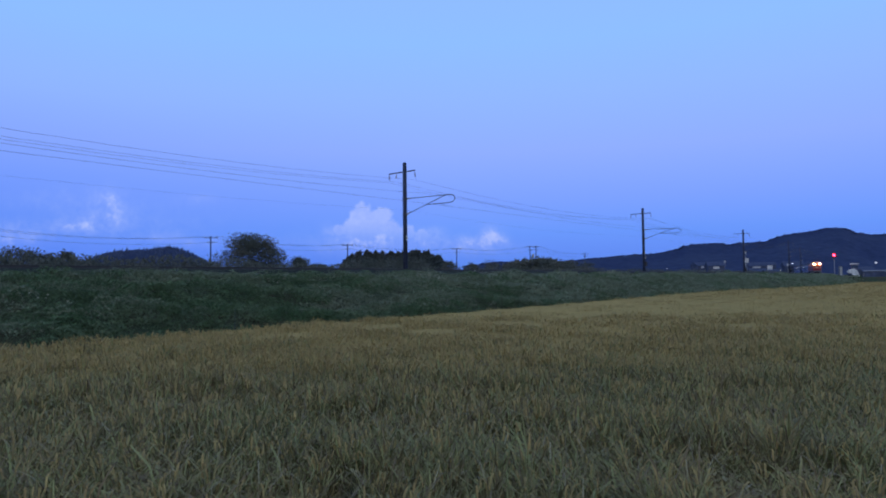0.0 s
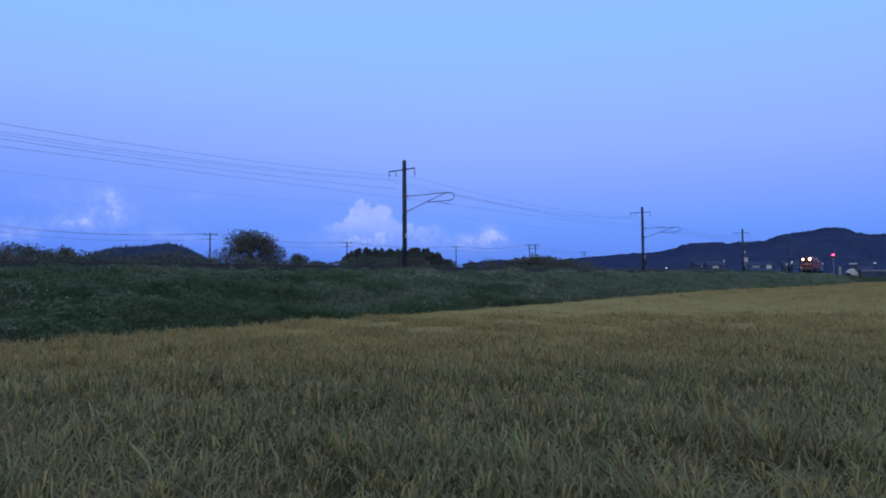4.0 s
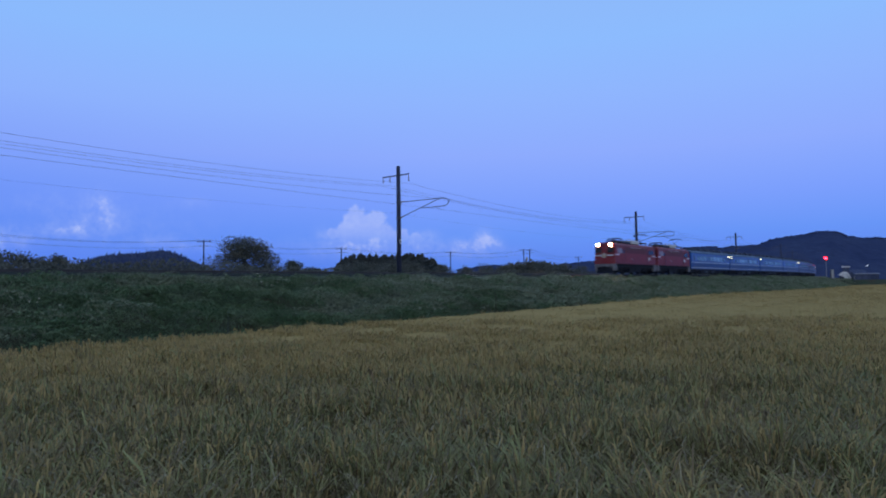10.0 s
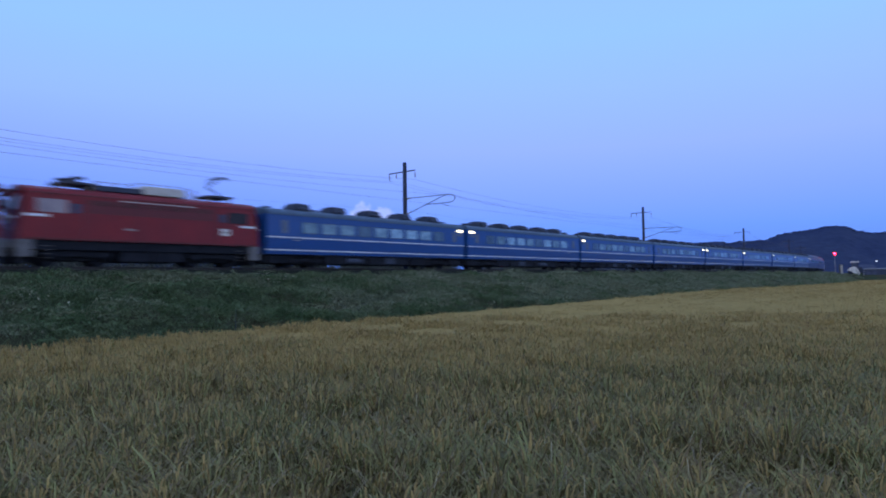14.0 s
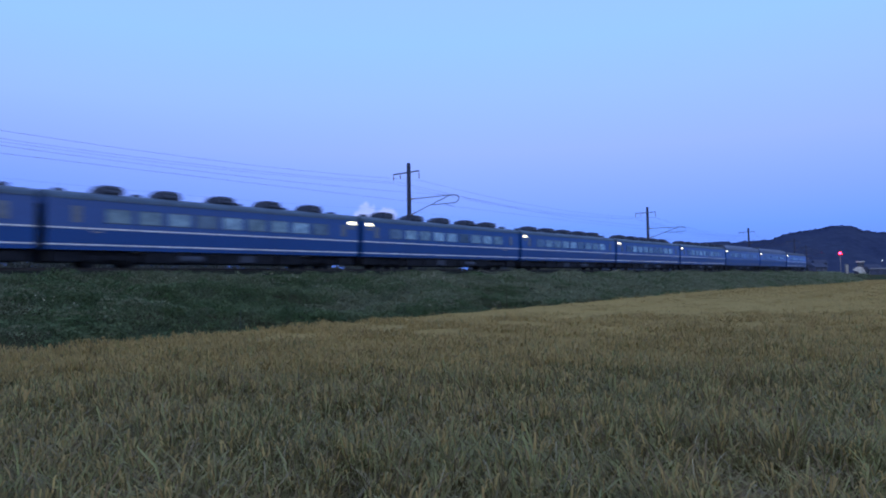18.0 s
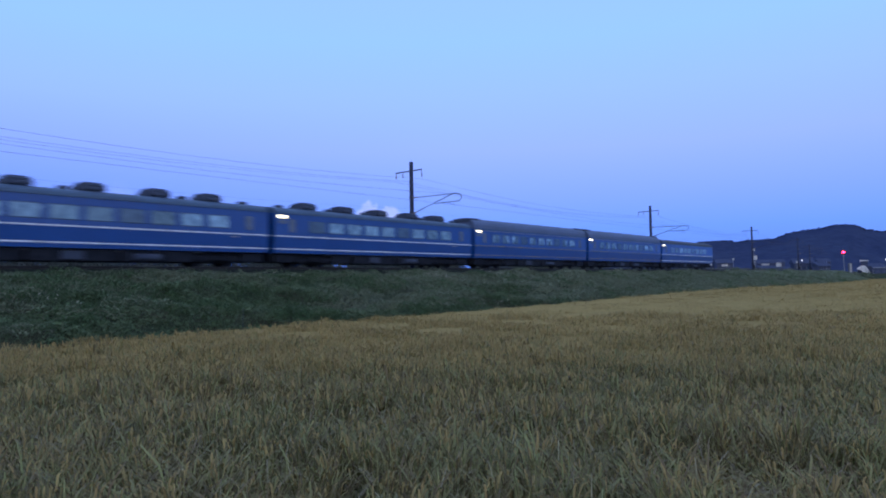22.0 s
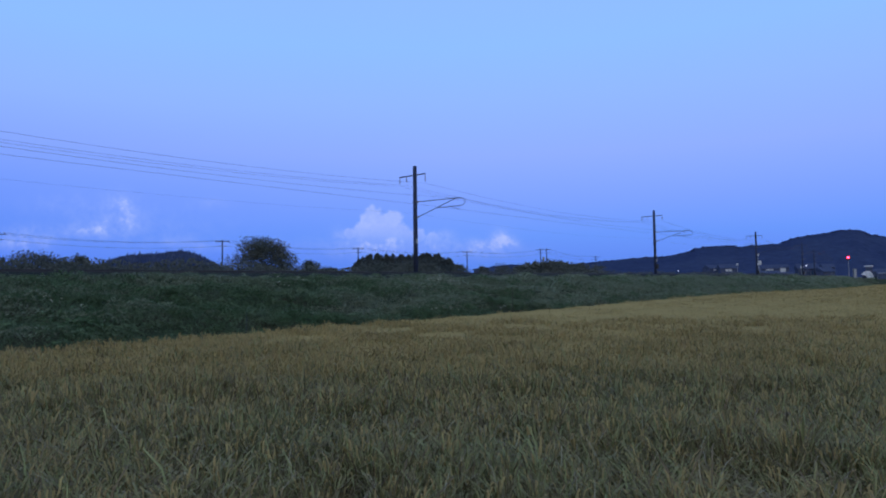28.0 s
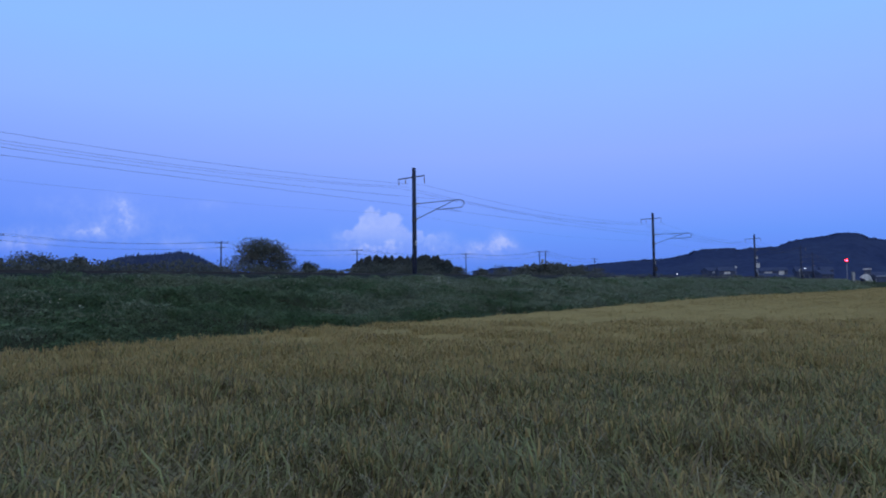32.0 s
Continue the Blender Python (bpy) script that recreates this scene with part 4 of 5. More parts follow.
def coach(kind, label):
    """kind: 'seat' with cooling units, 'sleeper' with a smooth tall roof, 'tail' for the last car."""
    ob = thing("railway_coach", label, "passenger car", group="blue railway coaches")
    w, half = 1.45, 10.4
    tall = 4.0 if kind == "seat" else 4.54 if kind == "sleeper" else 4.2
    cover = {"seat": BLUE_ROOF, "sleeper": PALE_ROOF, "tail": DARK_ROOF}[kind]
    eave = 3.52
    flat = [(-w + 0.09, 0.9), (-w, 2.0), (-w, eave), (w, eave), (w, 2.0), (w - 0.09, 0.9)]
    part("body", shell(flat, half - 0.1, lambda y, z: 0.1), BLUE, ob)
    drop = 0.9 if kind == "tail" else 0.0
    arc = [(w * 1.005 * math.cos(radians(a)), eave + 0.003 + (tall - eave) * math.sin(radians(a)) ** 0.8) for a in range(0, 181, 15)]
    part("roof", shell(arc, half - 0.25, lambda y, z: 0.22 - drop * max(0.0, (z - eave) / (tall - eave)) ** 2), cover, ob, "dark weathered roof" if kind == "tail" else "weathered grey-blue roof", smooth=False)
    stripe = GOLD if kind == "sleeper" else BLUED_WHITE
    th = 0.035 if kind == "sleeper" else 0.075
    for y in (-1, 1):
        part("upper_stripe", box(0, y * (w + 0.012), 2.01, 2 * half, 0.012, th), stripe, ob)
        part("lower_stripe", box(0, y * (w - 0.056), 1.17, 2 * half, 0.012, th), stripe, ob)
        part("gutter", box(0, y * (w + 0.02), eave, 2 * half - 0.1, 0.05, 0.05), BLUE_ROOF, ob)
        if kind == "sleeper":
            part("eave_line", box(0, y * (w + 0.024), eave - 0.14, 2 * half - 1.0, 0.012, 0.035), GREY, ob, "thin pale line under the eaves")
        n, gap = {"seat": (9, 1.72), "sleeper": (10, 1.58), "tail": (9, 1.66)}[kind]
        ww = {"seat": 1.4, "sleeper": 1.12, "tail": 1.3}[kind]
        for i in range(n):
            x = (i - (n - 1) / 2) * gap
            win = part("window", box(x, y * (w + 0.004), 2.70, ww, 0.03, 0.78, 0.03), BLUE_ROOF, ob)
            part("pane", box(x, y * (w + 0.021), 2.70, ww - 0.1, 0.012, 0.68), DIM_PANE if kind == "sleeper" or (i * 7 + n) % 5 == 0 else PANE_AND_CURTAIN, win)
            if kind == "sleeper" and i % 4 != 2:
                # curtains gathered to the sides, wider at the top
                for e in (-1, 1):
                    drape = bmesh.new()
                    hw = ww / 2 - 0.06
                    front = [drape.verts.new((x + e * a, y * (w + 0.032), b)) for a, b in ((hw, 3.02), (0.04, 3.02), (hw * 0.55, 2.38), (hw, 2.38))]
                    rear = [drape.verts.new((q.co.x, y * (w + 0.024), q.co.z)) for q in front]
                    drape.faces.new(front)
                    for q in range(4):
                        drape.faces.new((front[q], front[(q + 1) % 4], rear[(q + 1) % 4], rear[q]))
                    bmesh.ops.recalc_face_normals(drape, faces=drape.faces)
                    tagged(piece("curtain", finish("curtain", drape, PANE_AND_CURTAIN), win), "pale curtain drawn aside")
        for x in ((-9.0, 9.0) if kind == "seat" else (-8.9, 8.9) if kind == "sleeper" else (8.9,)):
            door = part("door", prism([(y * (w - 0.1), 3.27), (y * (w + 0.004), 3.27), (y * (w + 0.004), 2.0), (y * (w - 0.060), 1.22), (y * (w - 0.12), 1.22)], x - 0.42, x + 0.42), BLUE, ob)
            part("door_window", box(x, y * (w + 0.005), 2.72, 0.5, 0.02, 0.85, 0.02), DOOR_PANE, door)
        part("sign_lamp", box(9.78, y * (w + 0.012), 3.29, 0.68, 0.03, 0.17, 0.008), SIGN_LAMP, ob, "lit cream destination sign")
        part("end_window", box(9.78, y * (w + 0.008), 2.96, 0.66, 0.02, 0.26, 0.01), DOOR_PANE, ob)
        if kind == "seat":
            part("class_mark", box(-8.0, y * (w + 0.005), 1.84, 0.5, 0.012, 0.06), GREY, ob)
    for e in (-1, 1):
        if not (kind == "tail" and e < 0):
            part("gangway", box(e * 10.5, 0, 2.15, 0.24, 1.1, 2.2, 0.05), BLACK, ob)
        else:
            for y in (-0.85, 0.85):
                part("rear_window", box(-10.41, y, 2.7, 0.03, 0.75, 0.8, 0.02), GLASS, ob)
                part("tail_lamp", rod((-10.4, y * 1.3, 1.3), (-10.46, y * 1.3, 1.3), 0.09, sides=12), RED_DARK, ob)
            part("rear_door", box(-10.41, 0, 2.2, 0.03, 0.75, 1.95, 0.02), BLUE, ob)
        part("coupler", box(e * 10.5, 0, 0.85, 0.3, 0.3, 0.3, 0.04), DIRT_SHADE, ob)
        bogie(ob, e * 7.0, 2.1, 0.43)
        if kind == "sleeper":
            part("end_hood", box(e * 9.65, 0, tall - 0.20, 1.6, 1.86, 0.34, 0.06), UNIT, ob, "dark hood at the end of the roof")
    part("centre_sill", box(0, 0, 0.62, 20.8, 1.7, 0.6, 0.03), DIRT_SHADE, ob)
    for x in (-9.4, 9.4):
        part("end_step", box(x, 0, 0.55, 1.5, 2.3, 0.5, 0.04), DIRT_SHADE, ob)
    for x, l in ((-4.4, 2.0), (-2.2, 1.9), (0.1, 2.3), (2.4, 1.8), (4.5, 1.9)):
        part("underfloor_box", box(x, 0, 0.56, l, 2.4, 0.62, 0.04), DIRT_SHADE, ob)
    for y in (-1, 1):
        part("air_tank", rod((-3.4, y * 1.18, 0.5), (-1.9, y * 1.18, 0.5), 0.2, sides=12), UNIT, ob)
        part("battery_cover", box(1.2, y * 1.215, 0.56, 1.1, 0.03, 0.42, 0.01), UNIT, ob)
        part("brake_pipe", rod((-6.0, y * 1.1, 0.82), (6.0, y * 1.1, 0.82), 0.03, sides=6), STEP_GREY, ob)
    if kind == "seat":
        for i, x in enumerate((-6.9, -3.6, 0.0, 3.5, 7.0)):
            bm = prism([(-0.95, tall - 0.1), (-0.92, tall + 0.24), (-0.65, tall + 0.46), (0.65, tall + 0.46), (0.92, tall + 0.24), (0.95, tall - 0.1)], x - 0.6, x + 0.6)
            bmesh.ops.bevel(bm, geom=bm.edges[:], offset=0.12, segments=2, affect="EDGES")
            unit = part("cooling_unit", bm, UNIT, ob, "dark grey roof cooling unit")
            part("fan_grille", rod((x, 0, tall + 0.46), (x, 0, tall + 0.49), 0.42, sides=16), BLACK, unit)
        for x in (-9.3, 9.2, 4.9, 1.35, -5.2):
            part("roof_vent", box(x, 0.2, tall + 0.08, 0.45, 0.5, 0.22, 0.05), UNIT, ob)
    return ob


LOCO, CAR = 14.3, 21.3
lead = locomotive(True, "dark red electric locomotive with lit headlights and raised pantograph")
second = locomotive(False, "dark red electric locomotive coupled behind the leading one")
seat = coach("seat", "blue passenger coach with two white stripes and roof cooling units")
sleeper = coach("sleeper", "plain blue sleeping car with thin gold stripes and smooth roof")
tail = coach("tail", "last blue sleeping car with white stripes and rounded roof end")
# vehicle, distance of its middle behind the train's nose, turned end for end
TRAIN = [(lead, LOCO / 2, False), (second, LOCO * 1.5, False)]
for k in range(8):
    TRAIN.append((seat if k == 0 else copy_thing(seat, Matrix()), 2 * LOCO + CAR * (k + 0.5), k in (0, 3)))
TRAIN.append((sleeper, 2 * LOCO + CAR * 8.5, False))
TRAIN.append((copy_thing(sleeper, Matrix()), 2 * LOCO + CAR * 9.5, False))
TRAIN.append((tail, 2 * LOCO + CAR * 10.5, False))

# where the nose stands along the line, second by second, slowing gently
NOSE = [(0, 290.6), (1.5, 258.9), (3, 227.3), (4.5, 195.4), (6, 163.6), (7, 142.1), (8, 121.1), (9, 100.0), (10, 79.2), (11, 58.3), (12, 37.6), (13, 17.2), (14, -3.1),
        (14.5, -13.2), (17, -61.1), (19, -98.6), (21, -134.3), (23, -169.5), (25, -203.2), (27.5, -245.3), (30, -286), (32, -318)]
RUN = np.polyfit([t / 16 - 1 for t, s in NOSE], [s for t, s in NOSE], 6)


def motions():
    for vehicle, behind, turned in TRAIN:
        rows = []
        for i in range(65):
            s = float(np.polyval(RUN, i / 32 - 1)) + behind
            p, a = track(s, 0, RAIL_Z)
            rows.append((i * 0.5, Matrix.Translation(p) @ Matrix.Rotation(a + (0 if turned else math.pi), 4, "Z")))
        walk(vehicle, rows)


# ---- beyond the railway ----
def sight(u, v, y):
    """A place y metres ahead, on the line of sight with sideways slope u and upward slope v."""
    return Vector((u * y, y, EYE.z + v * y))


def floor_at(x, y):
    s, d = x * ALONG.x + y * ALONG.y, x * AWAY.x + y * AWAY.y
    return float(ground_z(s, d))


def broadleaf(name, label, x, y, top, wide, count, size, group="", bare=0.35):
    """A tree or shrub: trunk, limbs and a crown of many leaves in uneven clumps."""
    z0 = floor_at(x, y)
    ob = thing(name, label, "tree" if name.endswith("tree") else "shrub", group, m=Matrix.Translation((x, y, z0)))
    h = top - z0
    bm = rod((0, 0, -0.2), (0.1, 0, h * 0.5), 0.05 * h ** 0.7, 0.03 * h ** 0.7, 8)
    cents = []
    lobes = 34
    for i in range(lobes):
        a, f = 2.4 * i + rng.uniform(-0.5, 0.5), bare + (0.95 - bare) * (i + rng.uniform(0, 1)) / lobes
        r = wide / 2 * math.sqrt(max(0.03, 1 - ((f - bare - 0.08) / (0.97 - bare)) ** 2)) * rng.uniform(0.5, 0.95)
        c = np.array([r * math.cos(a), r * math.sin(a), h * f])
        cents.append(c)
        if i % 3 == 0:
            rod((0.05, 0, h * f * rng.uniform(0.45, 0.7)), tuple(c), 0.018 * h ** 0.6, 0.008, 5, bm)
    part("trunk", bm, BARK, ob)
    cents = np.array(cents)
    pick = rng.integers(0, len(cents), count)
    reach = rng.uniform(0.6, 1.25, len(cents))[pick, None] * np.array([wide * 0.17, wide * 0.17, h * 0.055])
    ball = rng.normal(0, 1, (count, 3))
    ball *= (rng.uniform(0, 1, (count, 1)) ** 0.5) / np.linalg.norm(ball, axis=1, keepdims=True)
    pos = cents[pick] * rng.uniform(0.7, 1.0, (count, 1)) ** np.array([1.0, 1.0, 0.15]) + ball * reach * 1.6
    pos[:, 2] -= 0.03 * h * (ball[:, 0] ** 2 + ball[:, 1] ** 2)
    piece("crown", raw("crown", *leaves(pos, size * rng.uniform(0.6, 1.4, count), 0.8), BUSH), ob)
    return ob


broadleaf("tree", "round dark shrubby tree beyond the railway", -0.2834 * 58.5, 58.5, 7.0, 5.8, 22000, 0.14, bare=0.2)
for u, v, y, wide in ((-0.215, 0.041, 60, 1.9), (-0.632, 0.063, 45, 3.6), (-0.600, 0.055, 46, 3.2), (-0.563, 0.055, 47, 1.5), (-0.66, 0.053, 45, 3.0), (-0.70, 0.05, 45, 3.0), (-0.585, 0.044, 46, 3.0), (-0.535, 0.042, 47, 2.6), (-0.505, 0.036, 49, 3.0), (-0.475, 0.034, 50, 3.0), (-0.40, 0.032, 53, 3.0), (-0.375, 0.033, 55, 2.6), (-0.255, 0.030, 60, 2.6), (0.01, 0.033, 82, 2.4), (0.045, 0.029, 86, 2.6), (-0.135, 0.034, 68, 3.0), (-0.11, 0.037, 68, 3.2), (-0.085, 0.036, 71, 3.4), (-0.06, 0.037, 72, 3.4), (-0.035, 0.036, 76, 3.2),
                      (-0.185, 0.030, 62, 2.4), (-0.345, 0.034, 57, 2.2), (0.075, 0.031, 92, 3.6), (0.105, 0.030, 100, 3.2), (0.158, 0.036, 118, 4.0), (0.185, 0.03, 122, 4.0), (0.215, 0.028, 130, 5), (-0.45, 0.033, 52, 2.6)):
    p = sight(u, v, y)
    broadleaf("shrub", "dark bushy shrub behind the railway embankment", p.x, p.y, p.z, wide * (1.15 if y < 65 else 0.95), 5200, 0.15, "trackside shrubs", bare=0.12)

# weeds along the far shoulder of the line
s, d = np.concatenate([rng.uniform(-30, 40, 22000), rng.uniform(40, 210, 20000)]), rng.uniform(43.2, 46.5, 42000)
d = d + bend(s)
p = np.stack([s * ALONG.x + d * AWAY.x, s * ALONG.y + d * AWAY.y, ground_z(s, d)], 1)
tall = np.interp(s, [-30, 24, 40, 300], [1.28, 1.28, 0.98, 0.95]) + 0.12 * np.sin(s * 0.31) + 0.15 * np.sin(s * 1.13)
p[:, 2] += np.clip(tall, 0.15, 1.5) * rng.uniform(0, 1, 42000)
far_weeds = tagged(new("shoulder_weeds", raw("shoulder_weeds", *leaves(p, 0.2 * rng.uniform(0.6, 1.4, 42000), 1.4), BUSH)), "tall dark weeds on the far railway shoulder", "weeds", kind="stuff")


def conifer(x, y, top, wide):
    z0 = floor_at(x, y)
    h = top - z0
    ob = thing("conifer_tree", "dark pointed cedar in a grove beyond the railway", "tree", "cedar grove", m=Matrix.Translation((x, y, z0)))
    part("trunk", rod((0, 0, -0.2), (0, 0, h * 0.9), 0.2, 0.05, 7), BARK, ob)
    n = 1100
    f = rng.uniform(0.12, 1.0, n) ** 0.8
    r = wide / 2 * np.minimum(1, (1 - f) * 2.6) ** 0.8 * np.sqrt(rng.uniform(0.3, 1, n)) * (0.75 + 0.25 * np.sin(f * 40))
    a = rng.uniform(0, 2 * np.pi, n)
    pos = np.stack([r * np.cos(a), r * np.sin(a), h * f], 1)
    piece("crown", raw("crown", *leaves(pos, 0.5 * rng.uniform(0.6, 1.3, n), 1.0), CEDAR), ob)


for i in range(44):
    u = -0.146 + 0.146 * (i + rng.uniform(-0.8, 0.8)) / 43
    y = 150 + rng.uniform(-10, 16)
    hump = 0.0455 - 0.012 * abs(((u + 0.073) / 0.073)) ** 6 + (0.002 if u < -0.09 or u > -0.04 else 0.0)
    p = sight(u, hump + rng.uniform(-0.005, 0.0015), y)
    conifer(p.x, p.y, p.z, rng.uniform(4.2, 6.0))
for i in range(12):
    u = 0.10 + 0.09 * i / 11
    y = 175 + rng.uniform(-8, 14)
    p = sight(u, 0.035 - 0.010 * abs((u - 0.135) / 0.05) ** 2 * (0.4 if u > 0.135 else 1) + rng.uniform(-0.002, 0.002), y)
    broadleaf("grove_tree", "dark rounded tree in a far grove", p.x, p.y, max(p.z, 5.0), 6.0, 500, 0.8, "far grove", bare=0.25)

# ---- hills ----

ICO = bmesh.new()
bmesh.ops.create_icosphere(ICO, subdivisions=1, radius=1.0)
ICO_V = np.array([v.co[:] for v in ICO.verts])
ICO_F = np.array([[v.index for v in q.verts] for q in ICO.faces])
ICO.free()
CONE = bmesh.new()
bmesh.ops.create_cone(CONE, cap_ends=False, segments=6, radius1=1.0, radius2=0.06, depth=2.4)
bmesh.ops.triangulate(CONE, faces=CONE.faces[:])
CONE_V = np.array([v.co[:] for v in CONE.verts])
CONE_F = np.array([[v.index for v in q.verts] for q in CONE.faces])
CONE.free()


def hill(name, label, skyline, y, depth, count, crown, pointed=False):
    """A wooded hill whose top follows the skyline (u, v) at y metres, covered in tree crowns."""
    us, vs = [a for a, b in skyline], [b for a, b in skyline]
    gu = np.linspace(us[0], us[-1], 240)
    k = np.concatenate([np.linspace(-1, 0.1, 54), np.linspace(0.3, 1, 6)])
    U, K = np.meshgrid(gu, k, indexing="ij")
    Y = y + K * depth
    H = np.interp(U, us, vs) * np.minimum(Y, y) + EYE.z
    Z = np.maximum(H * np.cos(K * np.pi / 2) ** 0.8 - 0.25 * crown + crown * rng.normal(0, 0.13, U.shape), -2)
    X = U * Y
    vtx = np.stack([X, Y, Z], -1).reshape(-1, 3)
    i = (np.arange(239)[:, None] * 60 + np.arange(59)[None, :]).ravel()
    ob = thing(name, label, "hill", kind="structure")
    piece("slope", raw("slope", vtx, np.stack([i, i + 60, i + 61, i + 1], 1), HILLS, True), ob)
    uu = rng.uniform(us[0], us[-1], count)
    kk = -rng.uniform(0, 1, count) ** 1.4 * (0.95 if pointed else 0.04)
    yy = y + kk * depth
    hh = np.maximum((np.interp(uu, us, vs) * yy + EYE.z) * np.cos(kk * np.pi / 2) ** 0.8 - crown * (0.75 if pointed else 0.2), 0)
    grove = np.sin(uu * 61 + 4 * np.sin(kk * 5)) * np.sin(uu * 143 + 1 + 6 * kk) + rng.normal(0, 0.5, count)
    size = crown * rng.uniform(0.5, 1.1, count) * (1 + 0.16 * grove)
    if pointed:
        base_v, base_f = CONE_V, CONE_F
        stretch = np.stack([np.full(count, 0.8), np.full(count, 0.8), rng.uniform(0.45, 0.95, count) + 0.25 * (rng.uniform(0, 1, count) > 0.93)], 1)
    else:
        base_v, base_f = ICO_V, ICO_F
        stretch = np.stack([rng.uniform(0.9, 1.5, count), rng.uniform(0.9, 1.5, count), rng.uniform(0.4, 0.75, count)], 1)
    tmpl = base_v[None] * (1 + rng.normal(0, 0.22, (count, len(base_v), 1)))
    v = tmpl * (size[:, None] * stretch)[:, None, :] + np.stack([uu * yy, yy, hh], 1)[:, None, :]
    f = (np.arange(count)[:, None, None] * len(base_v) + base_f[None]).reshape(-1, 3)
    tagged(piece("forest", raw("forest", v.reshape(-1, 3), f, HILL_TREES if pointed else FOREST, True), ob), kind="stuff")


hill("wooded_hill", "low wooded hill, coloured haze blue, behind fields", [(-0.57, 0.020), (-0.54, 0.036), (-0.515, 0.0465), (-0.4956, 0.0505), (-0.47, 0.0515), (-0.445, 0.0535), (-0.42, 0.0560), (-0.40, 0.0545), (-0.38, 0.048), (-0.36, 0.038), (-0.335, 0.020)], 700, 90, 2600, 3.3, True)
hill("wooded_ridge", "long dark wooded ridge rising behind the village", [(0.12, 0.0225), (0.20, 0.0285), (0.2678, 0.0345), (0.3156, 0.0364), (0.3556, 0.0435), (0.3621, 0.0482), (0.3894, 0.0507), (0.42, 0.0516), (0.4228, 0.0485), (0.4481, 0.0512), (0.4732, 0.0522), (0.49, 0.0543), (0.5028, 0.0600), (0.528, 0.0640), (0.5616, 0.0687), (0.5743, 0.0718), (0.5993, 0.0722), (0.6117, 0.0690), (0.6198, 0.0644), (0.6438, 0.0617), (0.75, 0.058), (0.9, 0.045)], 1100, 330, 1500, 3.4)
hill("distant_mountain", "mountain far behind the groves, coloured pale haze blue", [(0.03, 0.022), (0.075, 0.0262), (0.085, 0.0285), (0.10, 0.0262), (0.15, 0.024), (0.2, 0.022)], 3500, 300, 500, 9.0)


# ---- village poles, houses and lights ----
def power_pole(u, v, y, twin=False):
    p = sight(u, v, y)
    z0 = floor_at(p.x, p.y)
    ob = thing("power_pole", "slim concrete power pole with crossarm beyond the railway", "utility pole", "village power poles", m=Matrix.Translation((p.x, p.y, z0)))
    h = p.z - z0
    offs = (-0.85, 0.85) if twin else (0,)
    for o in offs:
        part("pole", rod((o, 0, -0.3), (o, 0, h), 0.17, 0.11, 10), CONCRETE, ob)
    part("crossarm", box(0, 0, h - 0.35, 2.6 if not twin else 4.2, 0.1, 0.12, 0.01), STEEL, ob)
    part("lower_crossarm", box(0, 0, h - 1.2, 1.6 if not twin else 3.0, 0.1, 0.1, 0.01), STEEL, ob)
    for x in (-1.1, 0, 1.1):
        part("insulator", rod((x, 0, h - 0.29), (x, 0, h - 0.05), 0.07, 0.05, 8), PORCELAIN, ob)
    if twin:
        part("transformer", rod((0, 0, h - 3.4), (0, 0, h - 2.4), 0.33, sides=14), GREY, ob)
    return Vector((p.x, p.y, p.z))


tops = [power_pole(-0.692, 0.089, 105), power_pole(-0.3488, 0.0722, 125), power_pole(-0.1433, 0.0578, 156), power_pole(0.0204, 0.0498, 181),
        power_pole(0.135, 0.0518, 190, True), power_pole(0.2128, 0.0398, 230)]
for drop, off in ((0.1, -1.1), (0.1, 1.1), (1.15, 0.7)):
    bm = bmesh.new()
    pts = []
    for a, b in zip([tops[0] + (tops[0] - tops[1])] + tops, tops):
        pts += [a.lerp(b, i / 10) + Vector((off, 0, -drop - 4 * 0.9 * (i / 10) * (1 - i / 10))) for i in range(10)]
    chain(pts, 0.022, 4, bm)
    tagged(new("power_line", finish("power_line", bm, WIRE)), "dark power line sagging between village poles", "power line", group="power lines")


def house(u, y, wide, high, lit, wall=WHITE, panel=None):
    x = u * y
    z0 = floor_at(x, y)
    ob = thing("house", "small grey village house, tinted haze blue, with a dark gabled roof", "house", "village houses", m=Matrix.Translation((x, y, z0)) @ Matrix.Rotation(rng.uniform(-0.5, 0.5), 4, "Z"))
    part("wall", box(0, 0, high / 2, wide, wide * 0.7, high), wall, ob)
    part("roof", prism([(-wide * 0.45, high - 0.1), (0, high + wide * 0.28), (wide * 0.45, high - 0.1)], -wide * 0.56, wide * 0.56), TILE, ob)
    for i in (-1, 1):
        win = part("window", box(i * wide * 0.24, -wide * 0.352, high * 0.55, wide * 0.2, 0.08, high * 0.3), GREY, ob)
        part("pane", box(i * wide * 0.24, -wide * 0.352 - 0.05, high * 0.55, wide * 0.17, 0.04, high * 0.25), LAMP_WHITE if lit and i > 0 else GLASS, win)
    part("door", box(0, -wide * 0.352, 1.0, 0.9, 0.08, 2.0), TILE, ob)
    # white panel added in place of the pale lit upper wall
    if panel:
        part("gable_panel", box(0, -wide * 0.36, panel[2], panel[0], 0.06, panel[1], 0.02), WHITE, ob, "white panel standing in for pale lit upper wall")


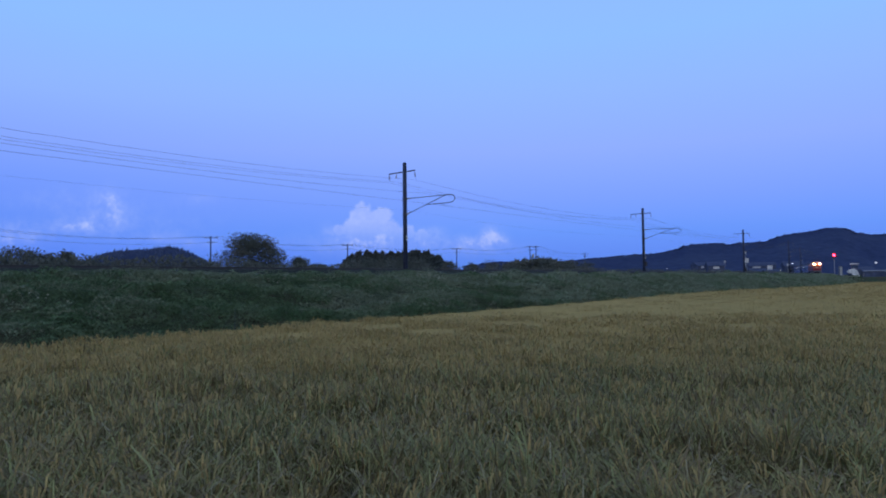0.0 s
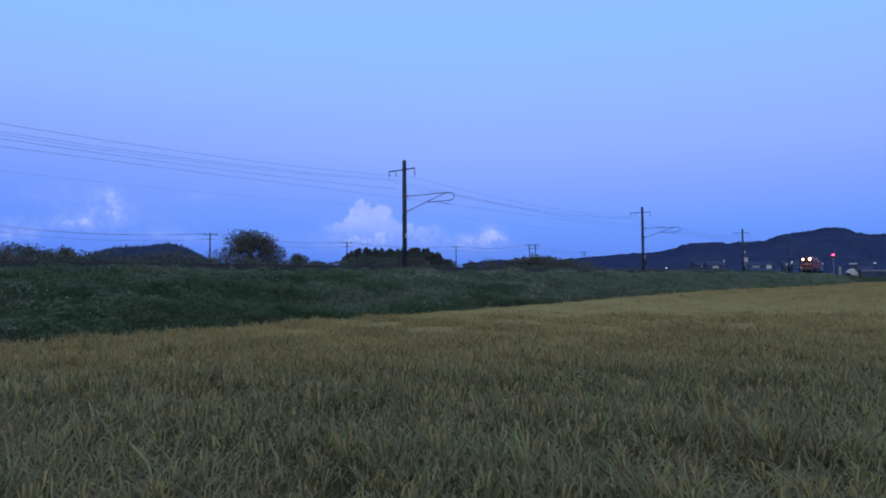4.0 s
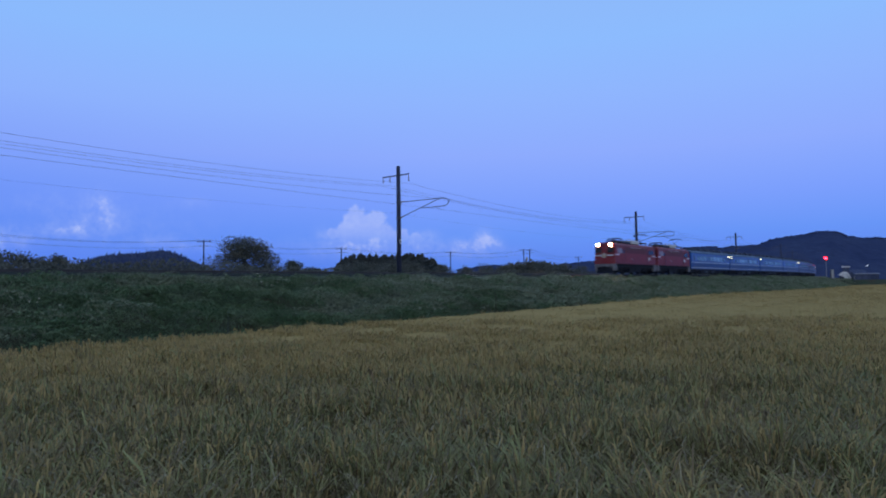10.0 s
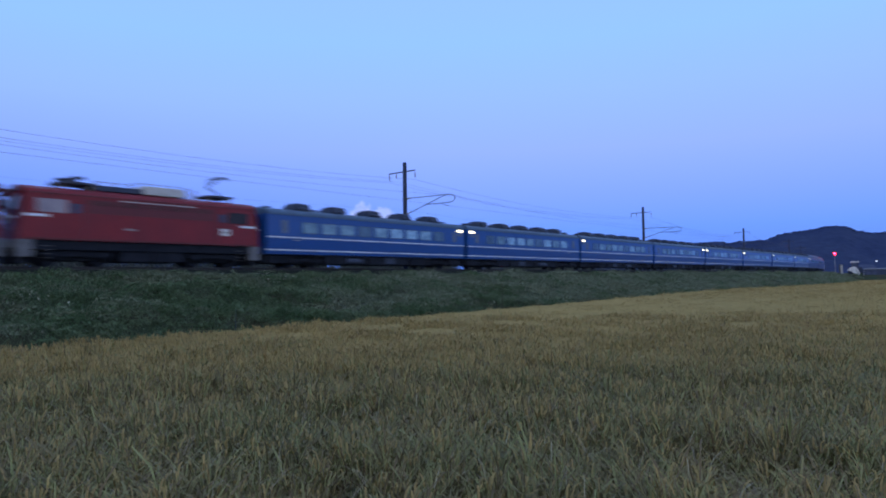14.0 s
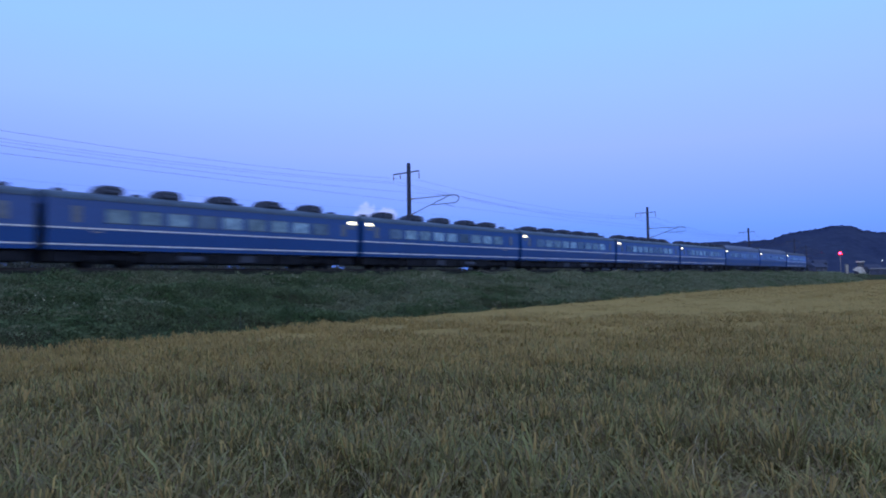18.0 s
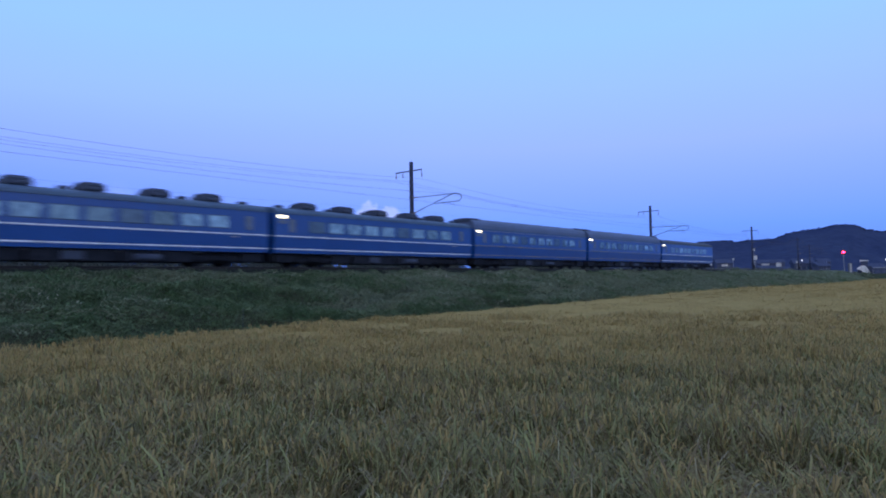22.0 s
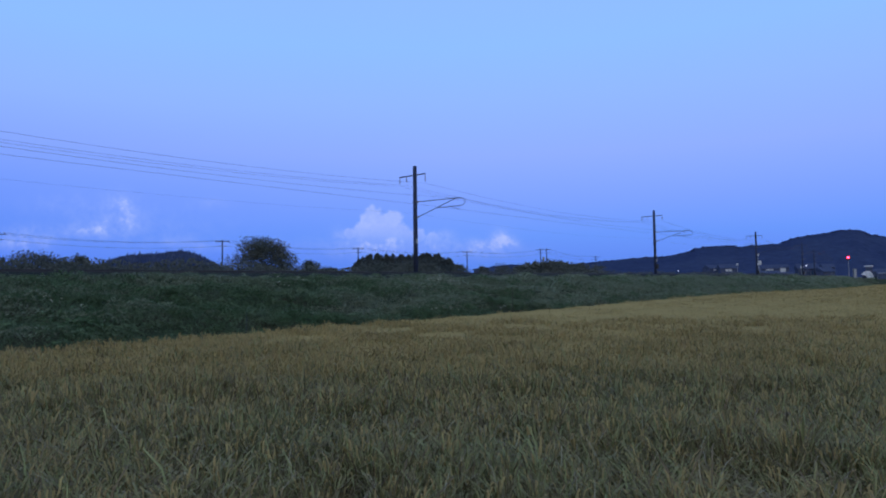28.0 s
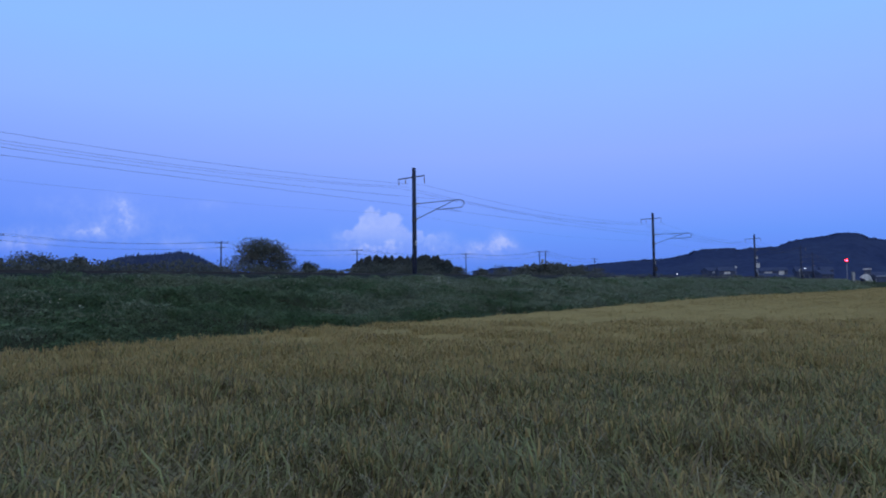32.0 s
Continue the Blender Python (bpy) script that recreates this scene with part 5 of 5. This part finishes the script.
for u, y, w, h, lit in ((0.335, 400, 8, 3.0, False), (0.395, 360, 9, 4.0, False), (0.42, 380, 8, 4.6, False), (0.47, 330, 9, 4.0, False), (0.492, 300, 7, 3.6, True), (0.524, 340, 9, 5.0, False), (0.55, 330, 8, 4.0, False), (0.63, 420, 11, 5.5, True)):
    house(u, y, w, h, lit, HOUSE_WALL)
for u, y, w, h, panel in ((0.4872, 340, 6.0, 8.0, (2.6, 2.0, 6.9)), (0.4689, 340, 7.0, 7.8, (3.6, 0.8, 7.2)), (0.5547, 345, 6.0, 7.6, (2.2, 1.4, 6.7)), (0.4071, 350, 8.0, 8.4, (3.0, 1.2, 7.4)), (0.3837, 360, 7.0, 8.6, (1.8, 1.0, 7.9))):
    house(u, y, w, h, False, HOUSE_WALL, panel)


def lamp_post(u, v, y, glow):
    p = sight(u, v, y)
    z0 = floor_at(p.x, p.y)
    ob = thing("street_lamp", "lit street lamp on a slim pole in the village", "street lamp", "street lamps", m=Matrix.Translation((p.x, p.y, z0)))
    part("pole", rod((0, 0, -0.2), (0, 0, p.z - z0), 0.08, 0.05), STEEL, ob)
    part("lamp_head", box(0, 0, p.z - z0 + 0.12, 0.7, 0.35, 0.2, 0.03), STEEL, ob)
    part("lens", box(0, -0.1, p.z - z0 - 0.1, 0.36, 0.36, 0.24, 0.05), glow, ob)


for u, v, y, g in ((0.2124, 0.0237, 235, LAMP_WARM), (0.3351, 0.0154, 300, LAMP_WHITE), (0.5242, 0.0208, 330, LAMP_WHITE), (0.6487, 0.0201, 300, LAMP_WHITE)):
    lamp_post(u, v, y, g)

# ---- trackside signal, relay cabinet and parked vehicles by the crossing road ----
p = sight(0.5865, 0.0319, 215)
z0 = floor_at(p.x, p.y)
sig = thing("railway_signal", "railway colour-light signal showing red beside the track", "railway signal", m=Matrix.Translation((p.x, p.y, z0)) @ Matrix.Rotation(-math.atan2(p.x, p.y), 4, "Z"))
h = p.z - z0
part("mast", rod((0, 0.12, -0.3), (0, 0.12, h + 0.6), 0.09, 0.08, 10), GREY, sig)
part("head", box(0, 0, h - 0.1, 0.74, 0.14, 1.6, 0.06), BLACK, sig)
part("red_lens", rod((0, -0.07, h), (0, -0.14, h), 0.32, 0.32, 16), SIGNAL_RED, sig, "glowing red lens")
part("hood", rod((0, -0.07, h + 0.3), (0, -0.3, h + 0.3), 0.13, 0.13, 12), BLACK, sig)
part("green_lens", rod((0, -0.07, h - 0.42), (0, -0.1, h - 0.42), 0.13, 0.13, 12), GLASS, sig)
p = sight(0.595, 0.0106, 205)
z0 = floor_at(p.x, p.y)
cab = thing("relay_cabinet", "grey steel relay cabinet beside the railway signal", "cabinet", m=Matrix.Translation((p.x, p.y, z0)))
part("case", box(0, 0, 2.0, 0.85, 0.7, 3.0, 0.04), STEP_GREY, cab)
part("door", box(0, -0.36, 2.0, 0.7, 0.03, 2.6, 0.02), GREY, cab)
part("plinth", box(0, 0, 0.2, 1.05, 0.9, 0.7), CONCRETE, cab)


# a little white-roofed hut and a low shed by the crossing road
p = sight(0.6158, 0.002, 207)
hut = thing("crossing_hut", "small hut with white sloping roof and white cap", "hut", m=Matrix.Translation((p.x, p.y, floor_at(p.x, p.y) + 0.75)) @ Matrix.Rotation(-0.5, 4, "Z"))
part("wall", box(0.1, 0, 0.75, 3.6, 2.6, 1.5, 0.02), HOUSE_WALL, hut)
part("plinth", box(0.1, 0, -0.45, 3.8, 2.8, 1.0, 0.02), CONCRETE, hut)
part("main_roof", prism([(-1.5, 1.5), (-1.5, 1.62), (1.5, 1.62), (1.5, 1.5)], -1.2, 2.0), HOUSE_WALL, hut)
# white sheeting that falls away to one side like a lean-to
apron = bmesh.new()
for y in (-1.75, -1.35):
    apron.faces.new([apron.verts.new((x * 0.66 - 0.2, y, z)) for x, z in ((-3.0, 0.75), (-2.2, 1.25), (-0.9, 1.78), (0.5, 1.78), (1.4, 1.1), (2.6, -0.7), (0.2, -0.75), (-0.9, 0.3))])
ring_a, ring_b = [f.verts[:] for f in apron.faces]
for i in range(8):
    apron.faces.new((ring_a[i], ring_a[(i + 1) % 8], ring_b[(i + 1) % 8], ring_b[i]))
bmesh.ops.recalc_face_normals(apron, faces=apron.faces)
part("sloping_sheet", apron, WHITE, hut, "white sheet lean-to roof and side")
part("lantern", box(0.1, 0, 2.3, 1.7, 1.6, 1.6, 0.02), TILE, hut, "dark upper storey")
part("cap_roof", box(0.05, 0, 3.28, 2.2, 2.1, 0.36, 0.08), WHITE, hut, "white cap roof")
for wx in (-0.3, 0.5):
    part("window", box(wx, -0.82, 2.4, 0.7, 0.04, 0.6), GLASS, hut)
p = sight(0.648, 0.002, 203)
shed = thing("low_shed", "low blue-grey shed beside the crossing road", "shed", m=Matrix.Translation((p.x, p.y, floor_at(p.x, p.y))) @ Matrix.Rotation(-0.55, 4, "Z"))
part("wall", box(0, 0, 0.8, 6.0, 3.0, 1.6, 0.02), HOUSE_WALL, shed)
part("roof", prism([(-1.7, 1.6), (-1.7, 1.68), (1.7, 2.0), (1.7, 1.9)], -3.2, 3.2), STEP_GREY, shed)
part("door", box(1.5, -1.52, 0.75, 1.2, 0.05, 1.4), TILE, shed)



# boards on posts added for small pale marks of unknown kind
def post_board(u, v, y, tall, label):
    p = sight(u, v, y)
    z0 = floor_at(p.x, p.y)
    ob = thing("roadside_sign", label, "sign", "roadside signs", m=Matrix.Translation((p.x, p.y, z0)))
    part("post", rod((0, 0.06, -0.2), (0, 0.06, p.z - z0 + 0.2), 0.06, 0.05), GREY, ob)
    part("board", box(0, 0, p.z - z0, tall * 0.8, 0.05, tall, 0.02), PALE, ob)


post_board(0.4225, 0.0240, 300, 1.0, "pale square board on a slim grey post")
post_board(0.4555, 0.0257, 195, 1.25, "pale tall trackside board on a slim grey post")
post_board(0.5166, 0.0182, 310, 1.0, "pale square board on a slim grey post")
post_board(0.4539, 0.0375, 198, 0.6, "small pale board high on a grey post")


motions()
